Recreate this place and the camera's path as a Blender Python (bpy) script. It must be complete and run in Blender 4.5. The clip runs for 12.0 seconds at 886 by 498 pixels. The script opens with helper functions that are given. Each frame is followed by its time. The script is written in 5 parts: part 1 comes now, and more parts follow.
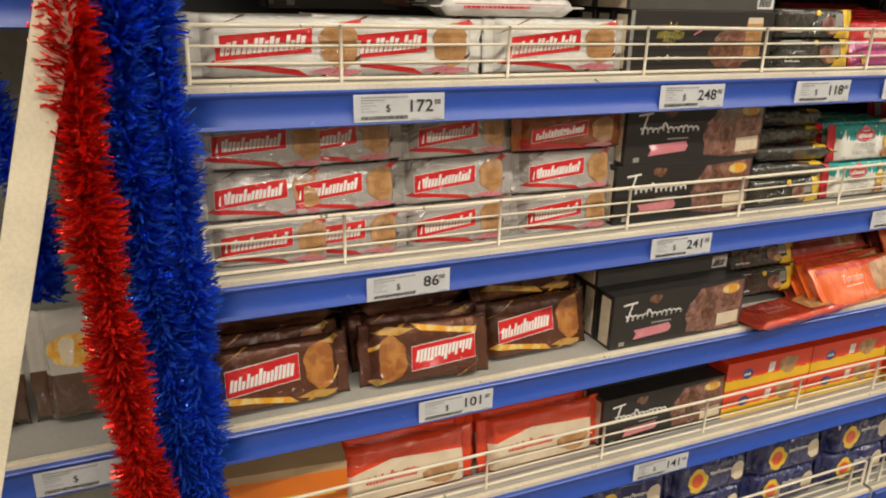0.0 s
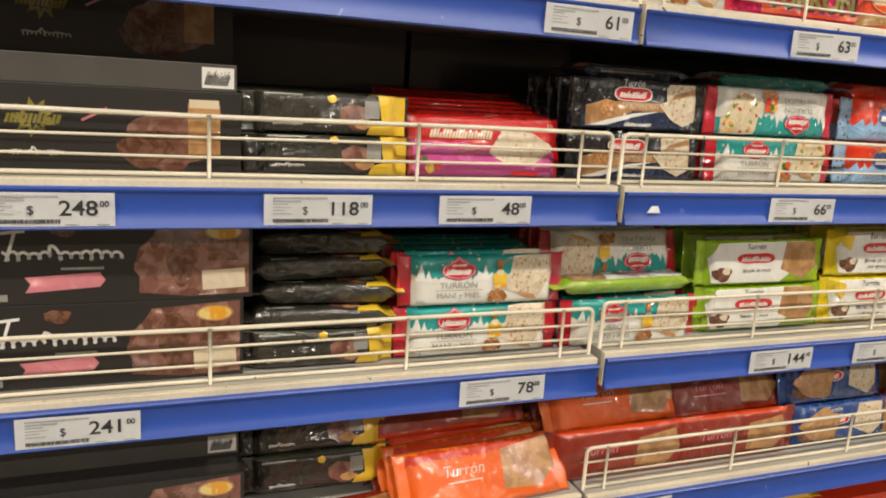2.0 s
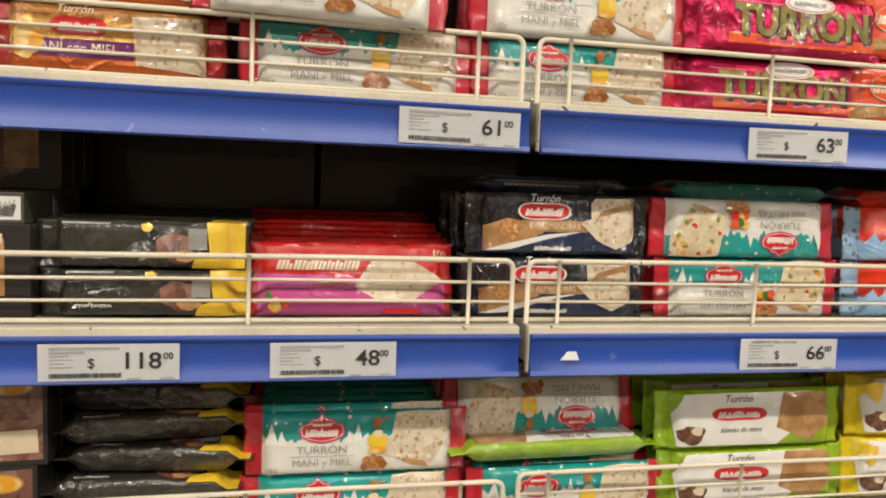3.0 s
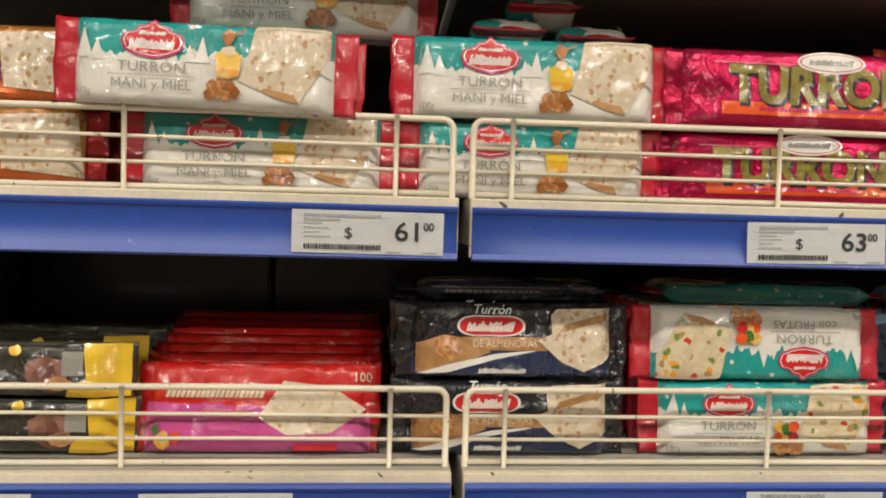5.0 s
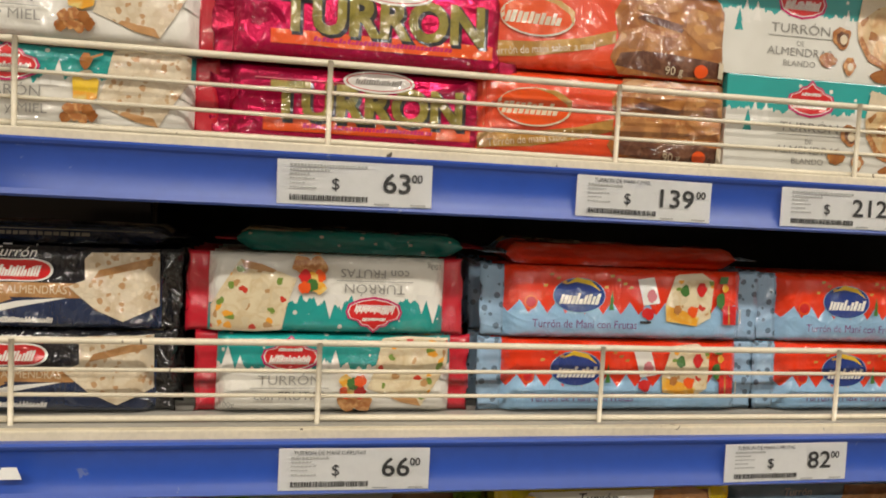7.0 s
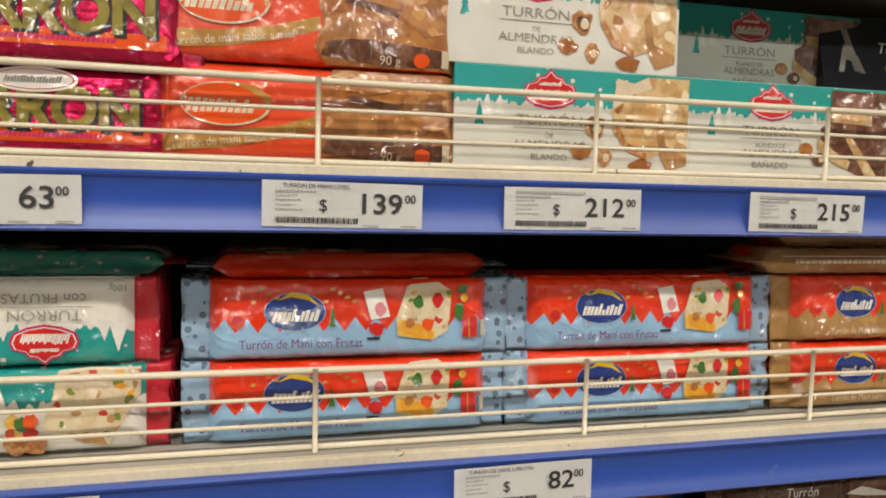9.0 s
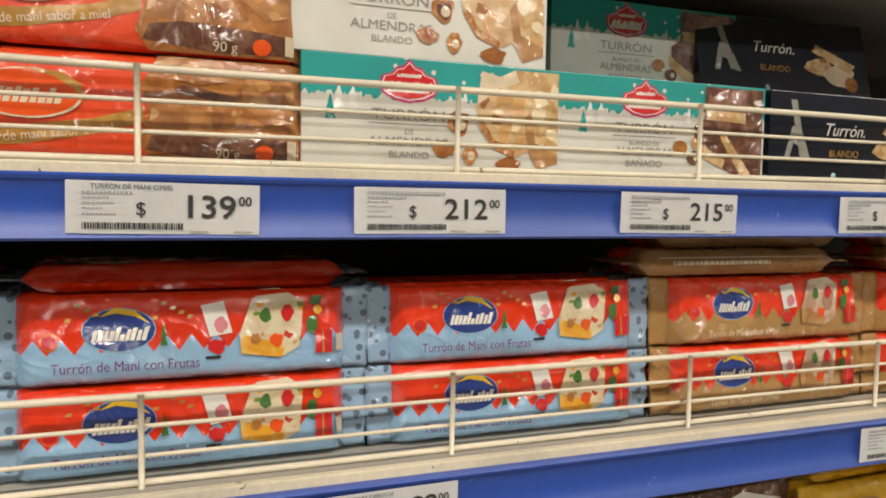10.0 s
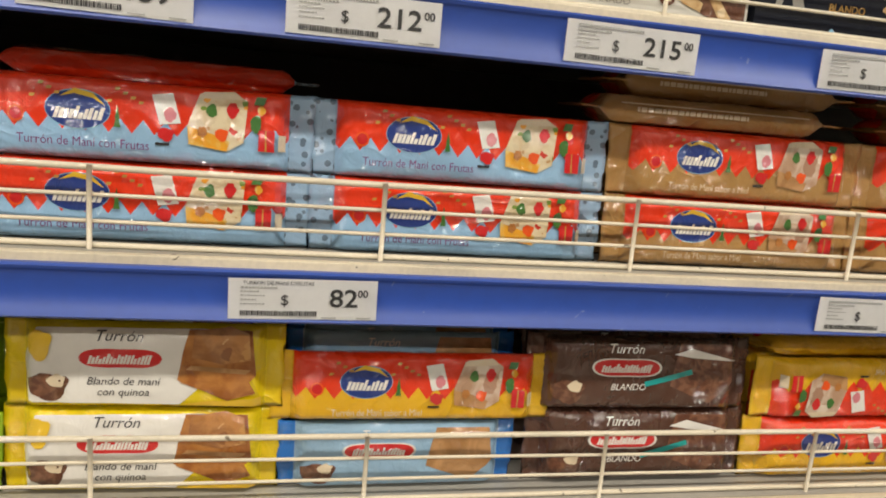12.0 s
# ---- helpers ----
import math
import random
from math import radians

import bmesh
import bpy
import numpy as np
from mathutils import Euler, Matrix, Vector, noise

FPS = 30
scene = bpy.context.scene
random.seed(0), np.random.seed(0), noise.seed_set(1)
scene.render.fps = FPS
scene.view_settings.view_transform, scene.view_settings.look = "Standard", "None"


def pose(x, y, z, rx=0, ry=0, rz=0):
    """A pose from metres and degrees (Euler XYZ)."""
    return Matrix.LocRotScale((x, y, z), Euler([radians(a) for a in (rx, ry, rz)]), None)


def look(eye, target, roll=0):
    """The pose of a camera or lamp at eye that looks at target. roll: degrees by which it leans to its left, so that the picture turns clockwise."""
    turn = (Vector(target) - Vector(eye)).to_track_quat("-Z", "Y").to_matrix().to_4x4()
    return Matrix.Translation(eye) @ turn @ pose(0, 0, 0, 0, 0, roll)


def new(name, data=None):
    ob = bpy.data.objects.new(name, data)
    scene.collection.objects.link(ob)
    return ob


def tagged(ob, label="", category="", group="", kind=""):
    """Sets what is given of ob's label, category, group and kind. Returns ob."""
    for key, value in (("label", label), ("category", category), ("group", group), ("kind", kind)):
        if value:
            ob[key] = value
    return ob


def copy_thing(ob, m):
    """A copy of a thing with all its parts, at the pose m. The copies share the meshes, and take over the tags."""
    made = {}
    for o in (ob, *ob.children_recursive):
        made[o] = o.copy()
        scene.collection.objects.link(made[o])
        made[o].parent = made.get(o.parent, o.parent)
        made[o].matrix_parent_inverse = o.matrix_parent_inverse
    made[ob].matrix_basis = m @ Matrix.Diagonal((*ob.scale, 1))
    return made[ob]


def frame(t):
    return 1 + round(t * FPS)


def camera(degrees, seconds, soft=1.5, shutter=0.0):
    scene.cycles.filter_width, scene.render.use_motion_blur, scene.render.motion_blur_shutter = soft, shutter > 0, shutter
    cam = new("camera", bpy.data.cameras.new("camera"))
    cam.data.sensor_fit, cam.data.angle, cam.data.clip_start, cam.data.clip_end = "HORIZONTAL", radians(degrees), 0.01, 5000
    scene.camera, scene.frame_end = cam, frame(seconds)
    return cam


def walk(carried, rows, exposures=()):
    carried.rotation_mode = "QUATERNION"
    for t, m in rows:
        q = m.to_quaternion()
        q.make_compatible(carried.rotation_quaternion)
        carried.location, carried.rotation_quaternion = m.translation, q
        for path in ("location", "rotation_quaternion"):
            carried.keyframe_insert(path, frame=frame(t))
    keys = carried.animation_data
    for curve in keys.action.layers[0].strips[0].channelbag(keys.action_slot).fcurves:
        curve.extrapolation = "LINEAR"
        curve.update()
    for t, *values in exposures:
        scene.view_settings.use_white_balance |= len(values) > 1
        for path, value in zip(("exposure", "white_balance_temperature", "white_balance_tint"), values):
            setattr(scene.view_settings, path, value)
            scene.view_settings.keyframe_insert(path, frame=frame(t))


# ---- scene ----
cam = camera(61.6, 12.0, soft=1.9)
PATH = [
    (0, (0.805, -0.724, 1.502), (1.569, 1.004, 0.847), 1.5),
    (0.5, (1.001, -0.678, 1.495), (1.842, 1.035, 0.897), 1.9),
    (1, (1.174, -0.644, 1.502), (2.057, 1.067, 0.959), 2.3),
    (1.5, (1.37, -0.684, 1.494), (2.214, 1.059, 0.993), 3.1),
    (2, (1.538, -0.666, 1.51), (2.242, 1.153, 1.07), 3.8),
    (2.5, (1.675, -0.596, 1.524), (2.264, 1.29, 1.215), 3.1),
    (3, (1.798, -0.586, 1.532), (2.213, 1.362, 1.352), 2.2),
    (5, (1.944, -0.492, 1.585), (2.099, 1.501, 1.507), 1.5),
    (5.5, (1.981, -0.473, 1.582), (2.241, 1.509, 1.518), 1.9),
    (6, (2.035, -0.46, 1.578), (2.43, 1.499, 1.515), 2.1),
    (6.5, (2.115, -0.473, 1.579), (2.549, 1.476, 1.478), 2.7),
    (7, (2.21, -0.484, 1.567), (2.57, 1.479, 1.44), 2.8),
    (7.5, (2.283, -0.497, 1.572), (2.617, 1.47, 1.431), 2.6),
    (9.5, (2.406, -0.448, 1.587), (3.009, 1.453, 1.432), 1.0),
    (10, (2.437, -0.435, 1.585), (3.137, 1.434, 1.442), 1.0),
    (10.5, (2.463, -0.426, 1.586), (3.222, 1.418, 1.44), 1.4),
    (11, (2.49, -0.427, 1.58), (3.295, 1.397, 1.427), 1.9),
    (11.5, (2.529, -0.456, 1.561), (3.269, 1.393, 1.381), 3.1),
    (12, (2.545, -0.497, 1.524), (2.973, 1.42, 1.15), 5.0),
]
EXPOSURE = -1.0
walk(cam, [(t, look(eye, target, roll)) for t, eye, target, roll in PATH], exposures=((0.0, EXPOSURE + 0.22), (2.5, EXPOSURE + 0.18), (5.0, EXPOSURE + 0.0), (9.5, EXPOSURE + 0.05), (12.0, EXPOSURE + 0.07)))

# ---- world and lamps ----
world = bpy.data.worlds.new("world")
scene.world = world
world.use_nodes = True
world.node_tree.nodes["Background"].inputs[0].default_value = (0.9, 0.95, 1.0, 1)
world.node_tree.nodes["Background"].inputs[1].default_value = 0.05

AISLE_Y = -1.15
LAMP_Z = 2.92
for i in range(5):
    for y in (AISLE_Y, AISLE_Y - 1.6):
        d = bpy.data.lights.new("tube_light", "AREA")
        d.shape, d.size, d.size_y, d.energy, d.color = "RECTANGLE", 1.2, 0.09, 35.0, (1.0, 0.92, 0.81)
        o = new("tube_light", d)
        o.matrix_world = pose(-0.7 + 1.45 * i, y, LAMP_Z - 0.03)


# ---- materials ----
def material(name, rough=0.5, metal=0.0, coat=0.0):
    m = bpy.data.materials.new(name)
    m.use_nodes = True
    b = m.node_tree.nodes["Principled BSDF"]
    b.inputs["Roughness"].default_value = rough
    b.inputs["Metallic"].default_value = metal
    b.inputs["Coat Weight"].default_value = coat
    b.inputs["Coat Roughness"].default_value = 0.05
    return m, m.node_tree.nodes, m.node_tree.links, b


def math_node(n, l, op, a, b=None, c=None):
    k = n.new("ShaderNodeMath")
    k.operation = op
    for i, v in enumerate((a, b, c)):
        if v is None:
            continue
        if isinstance(v, (int, float)):
            k.inputs[i].default_value = v
        else:
            l.new(v, k.inputs[i])
    return k.outputs[0]


def mixed(n, l, fac, a, b, mode="MIX"):
    k = n.new("ShaderNodeMix")
    k.data_type, k.blend_type = "RGBA", mode
    for i, v in ((0, fac), (6, a), (7, b)):
        if isinstance(v, (int, float)):
            k.inputs[i].default_value = v
        elif isinstance(v, tuple):
            k.inputs[i].default_value = (*v[:3], 1)
        else:
            l.new(v, k.inputs[i])
    return k.outputs[2]


def moved_coords(n, l):
    """Local coordinates, shifted by a random amount for each object."""
    tc, oi = n.new("ShaderNodeTexCoord"), n.new("ShaderNodeObjectInfo")
    add = n.new("ShaderNodeVectorMath")
    add.operation = "ADD"
    k = n.new("ShaderNodeVectorMath")
    k.operation = "SCALE"
    k.inputs["Scale"].default_value = 37.0
    l.new(oi.outputs["Location"], k.inputs[0])
    l.new(tc.outputs["Object"], add.inputs[0])
    l.new(k.outputs[0], add.inputs[1])
    return tc.outputs["Object"], add.outputs[0]


def noise_tex(n, l, vec, scale, detail=3, distortion=0.0):
    k = n.new("ShaderNodeTexNoise")
    k.inputs["Scale"].default_value, k.inputs["Detail"].default_value = scale, detail
    k.inputs["Distortion"].default_value = distortion
    l.new(vec, k.inputs["Vector"])
    return k.outputs["Fac"]


def voronoi(n, l, vec, scale, out="Distance", feature="F1"):
    k = n.new("ShaderNodeTexVoronoi")
    k.feature = feature
    k.inputs["Scale"].default_value = scale
    l.new(vec, k.inputs["Vector"])
    return k.outputs[out]


def ramp(n, l, fac, stops, mode="LINEAR"):
    k = n.new("ShaderNodeValToRGB")
    e = k.color_ramp
    e.interpolation = mode
    while len(e.elements) < len(stops):
        e.elements.new(0.5)
    for el, (p, c) in zip(e.elements, stops):
        el.position, el.color = p, (*c[:3], 1)
    l.new(fac, k.inputs[0])
    return k.outputs[0]


def film(n, l, b, mv, amount, metal):
    """Clear film over ink: the print stays nearly smooth, the film over it creases sharply and catches the lamps."""
    b.inputs["Coat Weight"].default_value = 1.0 if not metal else 0.4
    b.inputs["Coat Roughness"].default_value, b.inputs["Coat IOR"].default_value = 0.06, 1.7
    b.inputs["Specular IOR Level"].default_value = 0.25
    k = n.new("ShaderNodeBump")
    k.inputs["Strength"].default_value, k.inputs["Distance"].default_value = (0.70 if metal else 0.32) * amount, 0.005
    l.new(wrapper_height(n, l, mv, 0.7), k.inputs["Height"])
    l.new(k.outputs[0], b.inputs["Normal"])
    k = n.new("ShaderNodeBump")
    k.inputs["Strength"].default_value, k.inputs["Distance"].default_value = 1.0, 0.018 * amount
    l.new(crease_height(n, l, mv), k.inputs["Height"])
    l.new(k.outputs[0], b.inputs["Coat Normal"])


def crease_height(n, l, mv):
    """Thin creases and soft dents in clusters between calm stretches."""
    st = n.new("ShaderNodeMapping")
    st.inputs["Rotation"].default_value = (0.0, 0.5, 0.0)
    st.inputs["Scale"].default_value = (1.25, 1.0, 0.85)
    l.new(mv, st.inputs["Vector"])
    a = noise_tex(n, l, st.outputs[0], 62, 1, 1.4)
    a = math_node(n, l, "SUBTRACT", 1.0, math_node(n, l, "ABSOLUTE", math_node(n, l, "MULTIPLY", math_node(n, l, "SUBTRACT", a, 0.5), 6.0)))
    a = math_node(n, l, "MULTIPLY", math_node(n, l, "MAXIMUM", a, 0.0), 0.07)
    a = math_node(n, l, "ADD", a, noise_tex(n, l, st.outputs[0], 34, 0, 1.0))
    spots = ramp(n, l, noise_tex(n, l, mv, 13, 1), ((0.42, (0.30,) * 3), (0.56, (1.0,) * 3)))
    a = math_node(n, l, "MULTIPLY", a, spots)
    return math_node(n, l, "ADD", a, math_node(n, l, "MULTIPLY", noise_tex(n, l, mv, 15, 2, 0.5), 1.0))


def bump(n, l, b, h, strength, dist=0.002, coat=True):
    k = n.new("ShaderNodeBump")
    k.inputs["Strength"].default_value, k.inputs["Distance"].default_value = strength, dist
    l.new(h, k.inputs["Height"])
    l.new(k.outputs[0], b.inputs["Normal"])
    if coat:
        l.new(k.outputs[0], b.inputs["Coat Normal"])


def worn(name, color, rough=0.5, metal=0.0, coat=0.0, scale=25.0, amount=0.12, relief=0.1, scuff=None):
    m, n, l, b = material(name, rough, metal, coat)
    co, mv = moved_coords(n, l)
    big, small = noise_tex(n, l, mv, scale * 0.25, 4), noise_tex(n, l, mv, scale * 8, 2)
    dark = tuple(c * (1 - amount * 2.2) for c in color)
    c = ramp(n, l, big, ((0.3, dark), (0.62, color)))
    c = mixed(n, l, 0.25, c, ramp(n, l, small, ((0.35, dark), (0.6, color))))
    if scuff:
        lim = math_node(n, l, "GREATER_THAN", noise_tex(n, l, mv, 90, 4, 0.8), 0.70)
        rub = math_node(n, l, "GREATER_THAN", noise_tex(n, l, mv, 9, 2), 0.50)
        c = mixed(n, l, math_node(n, l, "MULTIPLY", lim, rub), c, scuff)
    l.new(c, b.inputs["Base Color"])
    l.new(ramp(n, l, big, ((0.3, (rough + 0.15,) * 3), (0.7, (rough - 0.05,) * 3))), b.inputs["Roughness"])
    bump(n, l, b, small, relief, 0.0006)
    return m


def wrapper_height(n, l, mv, fine):
    """Crinkled film: soft folds and sharp small creases."""
    st = n.new("ShaderNodeVectorMath")
    st.operation = "MULTIPLY"
    st.inputs[1].default_value = (0.75, 1.0, 1.0)
    l.new(mv, st.inputs[0])
    r = noise_tex(n, l, st.outputs[0], 30 * fine, 2, 1.0)
    r = math_node(n, l, "SUBTRACT", 1.0, math_node(n, l, "ABSOLUTE", math_node(n, l, "MULTIPLY", math_node(n, l, "SUBTRACT", r, 0.5), 5.0)))
    r = math_node(n, l, "POWER", math_node(n, l, "MAXIMUM", r, 0.0), 2.0)
    s = noise_tex(n, l, mv, 95 * fine, 3, 1.5)
    f = noise_tex(n, l, mv, 16, 2, 0.4)
    spots = ramp(n, l, noise_tex(n, l, mv, 11, 1), ((0.42, (0.15,) * 3), (0.62, (1.0,) * 3)))
    r = math_node(n, l, "MULTIPLY", r, spots)
    h = math_node(n, l, "ADD", math_node(n, l, "MULTIPLY", r, 0.60), math_node(n, l, "MULTIPLY", s, 0.35))
    return math_node(n, l, "ADD", h, math_node(n, l, "MULTIPLY", f, 1.3))


CRINKLE = 0.9


def wrap_material(name, w, h, bands, fin=None, fin_w=0.013, jag=0.0, kind="drip", slope=0.0, rough=0.32, metal=0.0, crinkle=1.0, coat=0.8, dots=None):
    """Printed film or card: bands of colour from the bottom up, with a jagged line between them, and the ends' colour."""
    m, n, l, b = material(name, rough, metal, coat)
    co, mv = moved_coords(n, l)
    sep = n.new("ShaderNodeSeparateXYZ")
    l.new(co, sep.inputs[0])
    x, z = sep.outputs[0], sep.outputs[2]
    v = math_node(n, l, "MULTIPLY", z, 1.0 / h)
    if slope:
        v = math_node(n, l, "ADD", v, math_node(n, l, "MULTIPLY", x, slope / w))
    if jag:
        if kind == "saw":
            s = math_node(n, l, "PINGPONG", x, 0.0072)
            s = math_node(n, l, "MULTIPLY", s, 1 / 0.0072)
        else:
            cx = n.new("ShaderNodeCombineXYZ")
            l.new(math_node(n, l, "MULTIPLY", x, 1.0), cx.inputs[0])
            l.new(math_node(n, l, "MULTIPLY", z, 0.12), cx.inputs[2])
            s = noise_tex(n, l, cx.outputs[0], 170, 4, 0.0)
        v = math_node(n, l, "ADD", v, math_node(n, l, "MULTIPLY", math_node(n, l, "SUBTRACT", s, 0.5), jag))
    stops = [(max(0.0, p), c) for p, c in bands]
    if len(stops) > 1:
        c = ramp(n, l, v, stops, "CONSTANT")
    else:
        c = ramp(n, l, v, [(0.0, stops[0][1]), (0.9, tuple(q * 0.94 for q in stops[0][1]))])
    if dots:
        vd = voronoi(n, l, co, 95.0)
        msk = math_node(n, l, "LESS_THAN", vd, 0.16)
        msk = math_node(n, l, "MULTIPLY", msk, math_node(n, l, "GREATER_THAN", v, dots[0]))
        c = mixed(n, l, msk, c, dots[1])
    if fin:
        ax = math_node(n, l, "ABSOLUTE", x)
        f = math_node(n, l, "GREATER_THAN", ax, w / 2 - fin_w)
        fn = mixed(n, l, math_node(n, l, "LESS_THAN", voronoi(n, l, co, 150.0), 0.36), fin, tuple(q * 0.38 for q in fin))
        c = mixed(n, l, f, c, fn if kind == "saw" and fin[2] > 0.4 else fin)
    big = noise_tex(n, l, mv, 18, 3)
    c = mixed(n, l, 1.0, c, ramp(n, l, big, ((0.3, (0.84, 0.83, 0.81)), (0.65, (1, 1, 1)))), "MULTIPLY")
    l.new(c, b.inputs["Base Color"])
    if crinkle:
        film(n, l, b, mv, CRINKLE * crinkle, metal > 0.15)
    else:
        bump(n, l, b, noise_tex(n, l, mv, 400, 2), 0.06, 0.0004)
    return m


def print_material(name, color, color2=None, scale=240.0, rough=0.34, coat=0.7, crinkle=0.8, spots=None, metal=0.0):
    """Ink under film; color2 mottles it, spots scatters bits of other colours."""
    m, n, l, b = material(name, rough, metal, coat)
    co, mv = moved_coords(n, l)
    if color2:
        c = ramp(n, l, noise_tex(n, l, co, scale, 4, 0.6), ((0.38, color2), (0.56, color)))
    else:
        c = ramp(n, l, noise_tex(n, l, mv, 30, 3), ((0.3, tuple(q * 0.88 for q in color)), (0.6, color)))
    if spots:
        k = n.new("ShaderNodeTexVoronoi")
        k.inputs["Scale"].default_value = spots[0]
        dn = n.new("ShaderNodeTexNoise")
        dn.inputs["Scale"].default_value = spots[0] * 0.9
        l.new(co, dn.inputs["Vector"])
        da = n.new("ShaderNodeVectorMath")
        da.operation = "MULTIPLY_ADD"
        da.inputs[1].default_value = (1.1 / spots[0],) * 3
        l.new(dn.outputs["Color"], da.inputs[0])
        l.new(co, da.inputs[2])
        l.new(da.outputs[0], k.inputs["Vector"])
        sc = n.new("ShaderNodeSeparateColor")
        l.new(k.outputs["Color"], sc.inputs[0])
        pal = ramp(n, l, sc.outputs[0], [(i / len(spots[2]), q) for i, q in enumerate(spots[2])], "CONSTANT")
        hit = math_node(n, l, "LESS_THAN", k.outputs["Distance"], spots[1])
        hit = math_node(n, l, "MULTIPLY", hit, math_node(n, l, "GREATER_THAN", sc.outputs[1], 0.35))
        c = mixed(n, l, hit, c, pal)
    l.new(c, b.inputs["Base Color"])
    if crinkle:
        film(n, l, b, mv, CRINKLE * crinkle, metal > 0.15)
    return m


WHITE, CREAM, TEAL, RED = (0.78, 0.76, 0.70), (0.72, 0.60, 0.40), (0.01, 0.33, 0.31), (0.56, 0.012, 0.03)
BROWN, DARK, BLACK, GOLD = (0.16, 0.055, 0.022), (0.035, 0.018, 0.012), (0.013, 0.013, 0.017), (0.55, 0.30, 0.05)
INK = {
    "red": print_material("ink_red", (0.60, 0.014, 0.016)),
    "white": print_material("ink_white", (0.80, 0.78, 0.72)),
    "grey": print_material("ink_grey", (0.30, 0.29, 0.26)),
    "black": print_material("ink_black", (0.02, 0.02, 0.022)),
    "blue": print_material("ink_blue", (0.012, 0.04, 0.22)),
    "sky": print_material("ink_sky", (0.25, 0.50, 0.68)),
    "purple": print_material("ink_purple", (0.16, 0.02, 0.14)),
    "pink": print_material("ink_pink", (0.66, 0.22, 0.25)),
    "magenta": print_material("ink_magenta", (0.55, 0.01, 0.12)),
    "gold": print_material("ink_gold", (0.52, 0.29, 0.06), (0.36, 0.18, 0.03), 60),
    "olive": print_material("ink_olive", (0.28, 0.23, 0.04), (0.17, 0.14, 0.02), 80),
    "orange": print_material("ink_orange", (0.80, 0.09, 0.008)),
    "yellow": print_material("ink_yellow", (0.80, 0.52, 0.03)),
    "honey": print_material("ink_honey", (0.74, 0.34, 0.02), (0.75, 0.58, 0.2), 90),
    "tan": print_material("ink_tan", (0.50, 0.27, 0.11), (0.34, 0.17, 0.06), 60),
    "teal": print_material("ink_teal", TEAL),
    "green": print_material("ink_green", (0.05, 0.16, 0.03)),
    "cream": print_material("ink_cream", (0.72, 0.60, 0.42)),
    "nut": print_material("ink_nut", (0.38, 0.14, 0.04), (0.6, 0.32, 0.12), 260),
    "choc": print_material("ink_choc", (0.10, 0.035, 0.018), (0.20, 0.09, 0.05), 130),
    "caramel": print_material("ink_caramel", (0.30, 0.10, 0.02), (0.46, 0.19, 0.045), 60),
    "nougat": print_material("ink_nougat", (0.66, 0.57, 0.42), (0.57, 0.46, 0.31), 120, spots=(230.0, 0.40, [(0.46, 0.27, 0.13), (0.70, 0.60, 0.44), (0.48, 0.32, 0.17), (0.72, 0.62, 0.46)])),
    "fruit": print_material("ink_fruit", (0.70, 0.60, 0.40), (0.60, 0.47, 0.28), 110, spots=(150.0, 0.40, [(0.62, 0.52, 0.34), (0.55, 0.04, 0.02), (0.16, 0.25, 0.04), (0.8, 0.35, 0.03), (0.45, 0.25, 0.1)])),
    "almond": print_material("ink_almond", (0.66, 0.47, 0.24), (0.50, 0.29, 0.11), 90, spots=(85.0, 0.46, [(0.36, 0.15, 0.04), (0.78, 0.62, 0.38), (0.62, 0.36, 0.14), (0.80, 0.68, 0.45)])),
    "toffee": print_material("ink_toffee", (0.48, 0.22, 0.07), (0.30, 0.12, 0.035), 60, spots=(90.0, 0.40, [(0.62, 0.36, 0.15), (0.26, 0.10, 0.03), (0.55, 0.28, 0.09)])),
    "cocoa_nut": print_material("ink_cocoa_nut", (0.58, 0.44, 0.33), (0.44, 0.27, 0.17), 70, spots=(70.0, 0.45, [(0.70, 0.60, 0.48), (0.38, 0.22, 0.14), (0.66, 0.50, 0.36)])),
    "cocoa": print_material("ink_cocoa", (0.17, 0.065, 0.04), (0.28, 0.14, 0.10), 70, spots=(60.0, 0.5, [(0.13, 0.045, 0.03), (0.24, 0.11, 0.08), (0.18, 0.07, 0.05)])),
}

M_STRIP = worn("blue_price_strip", (0.014, 0.072, 0.42), 0.36, 0, 0.0, 14, 0.10, 0.04, (0.10, 0.15, 0.40))
M_STRIP.node_tree.nodes["Principled BSDF"].inputs["Specular IOR Level"].default_value = 0.9
M_STRIP_GREY = worn("grey_price_strip", (0.17, 0.19, 0.22), 0.4, 0, 0.3, 14, 0.10, 0.04)
M_CREAM = worn("cream_shelf_enamel", (0.80, 0.71, 0.52), 0.38, 0, 0.3, 40, 0.14, 0.08, (0.10, 0.08, 0.05))
M_WIRE = worn("cream_wire_coating", (0.80, 0.72, 0.55), 0.3, 0, 0.4, 60, 0.10, 0.06, (0.20, 0.16, 0.10))
M_SHELF = worn("grey_shelf_sheet", (0.42, 0.40, 0.35), 0.45, 0, 0.1, 30, 0.12, 0.05)
M_BACK = worn("dark_back_panel", (0.075, 0.07, 0.065), 0.6, 0, 0, 12, 0.12, 0.1)
M_BACK_LIGHT = worn("grey_back_panel", (0.40, 0.38, 0.32), 0.6, 0, 0, 12, 0.12, 0.1)
M_STEEL = worn("dark_upright_steel", (0.05, 0.045, 0.042), 0.7, 0.0, 0, 30, 0.15, 0.1)
M_PAPER = worn("label_paper", (0.90, 0.90, 0.88), 0.5, 0, 0.3, 30, 0.04, 0.03)
M_TONER = worn("label_toner", (0.03, 0.03, 0.03), 0.6, 0, 0, 60, 0.1, 0.0)
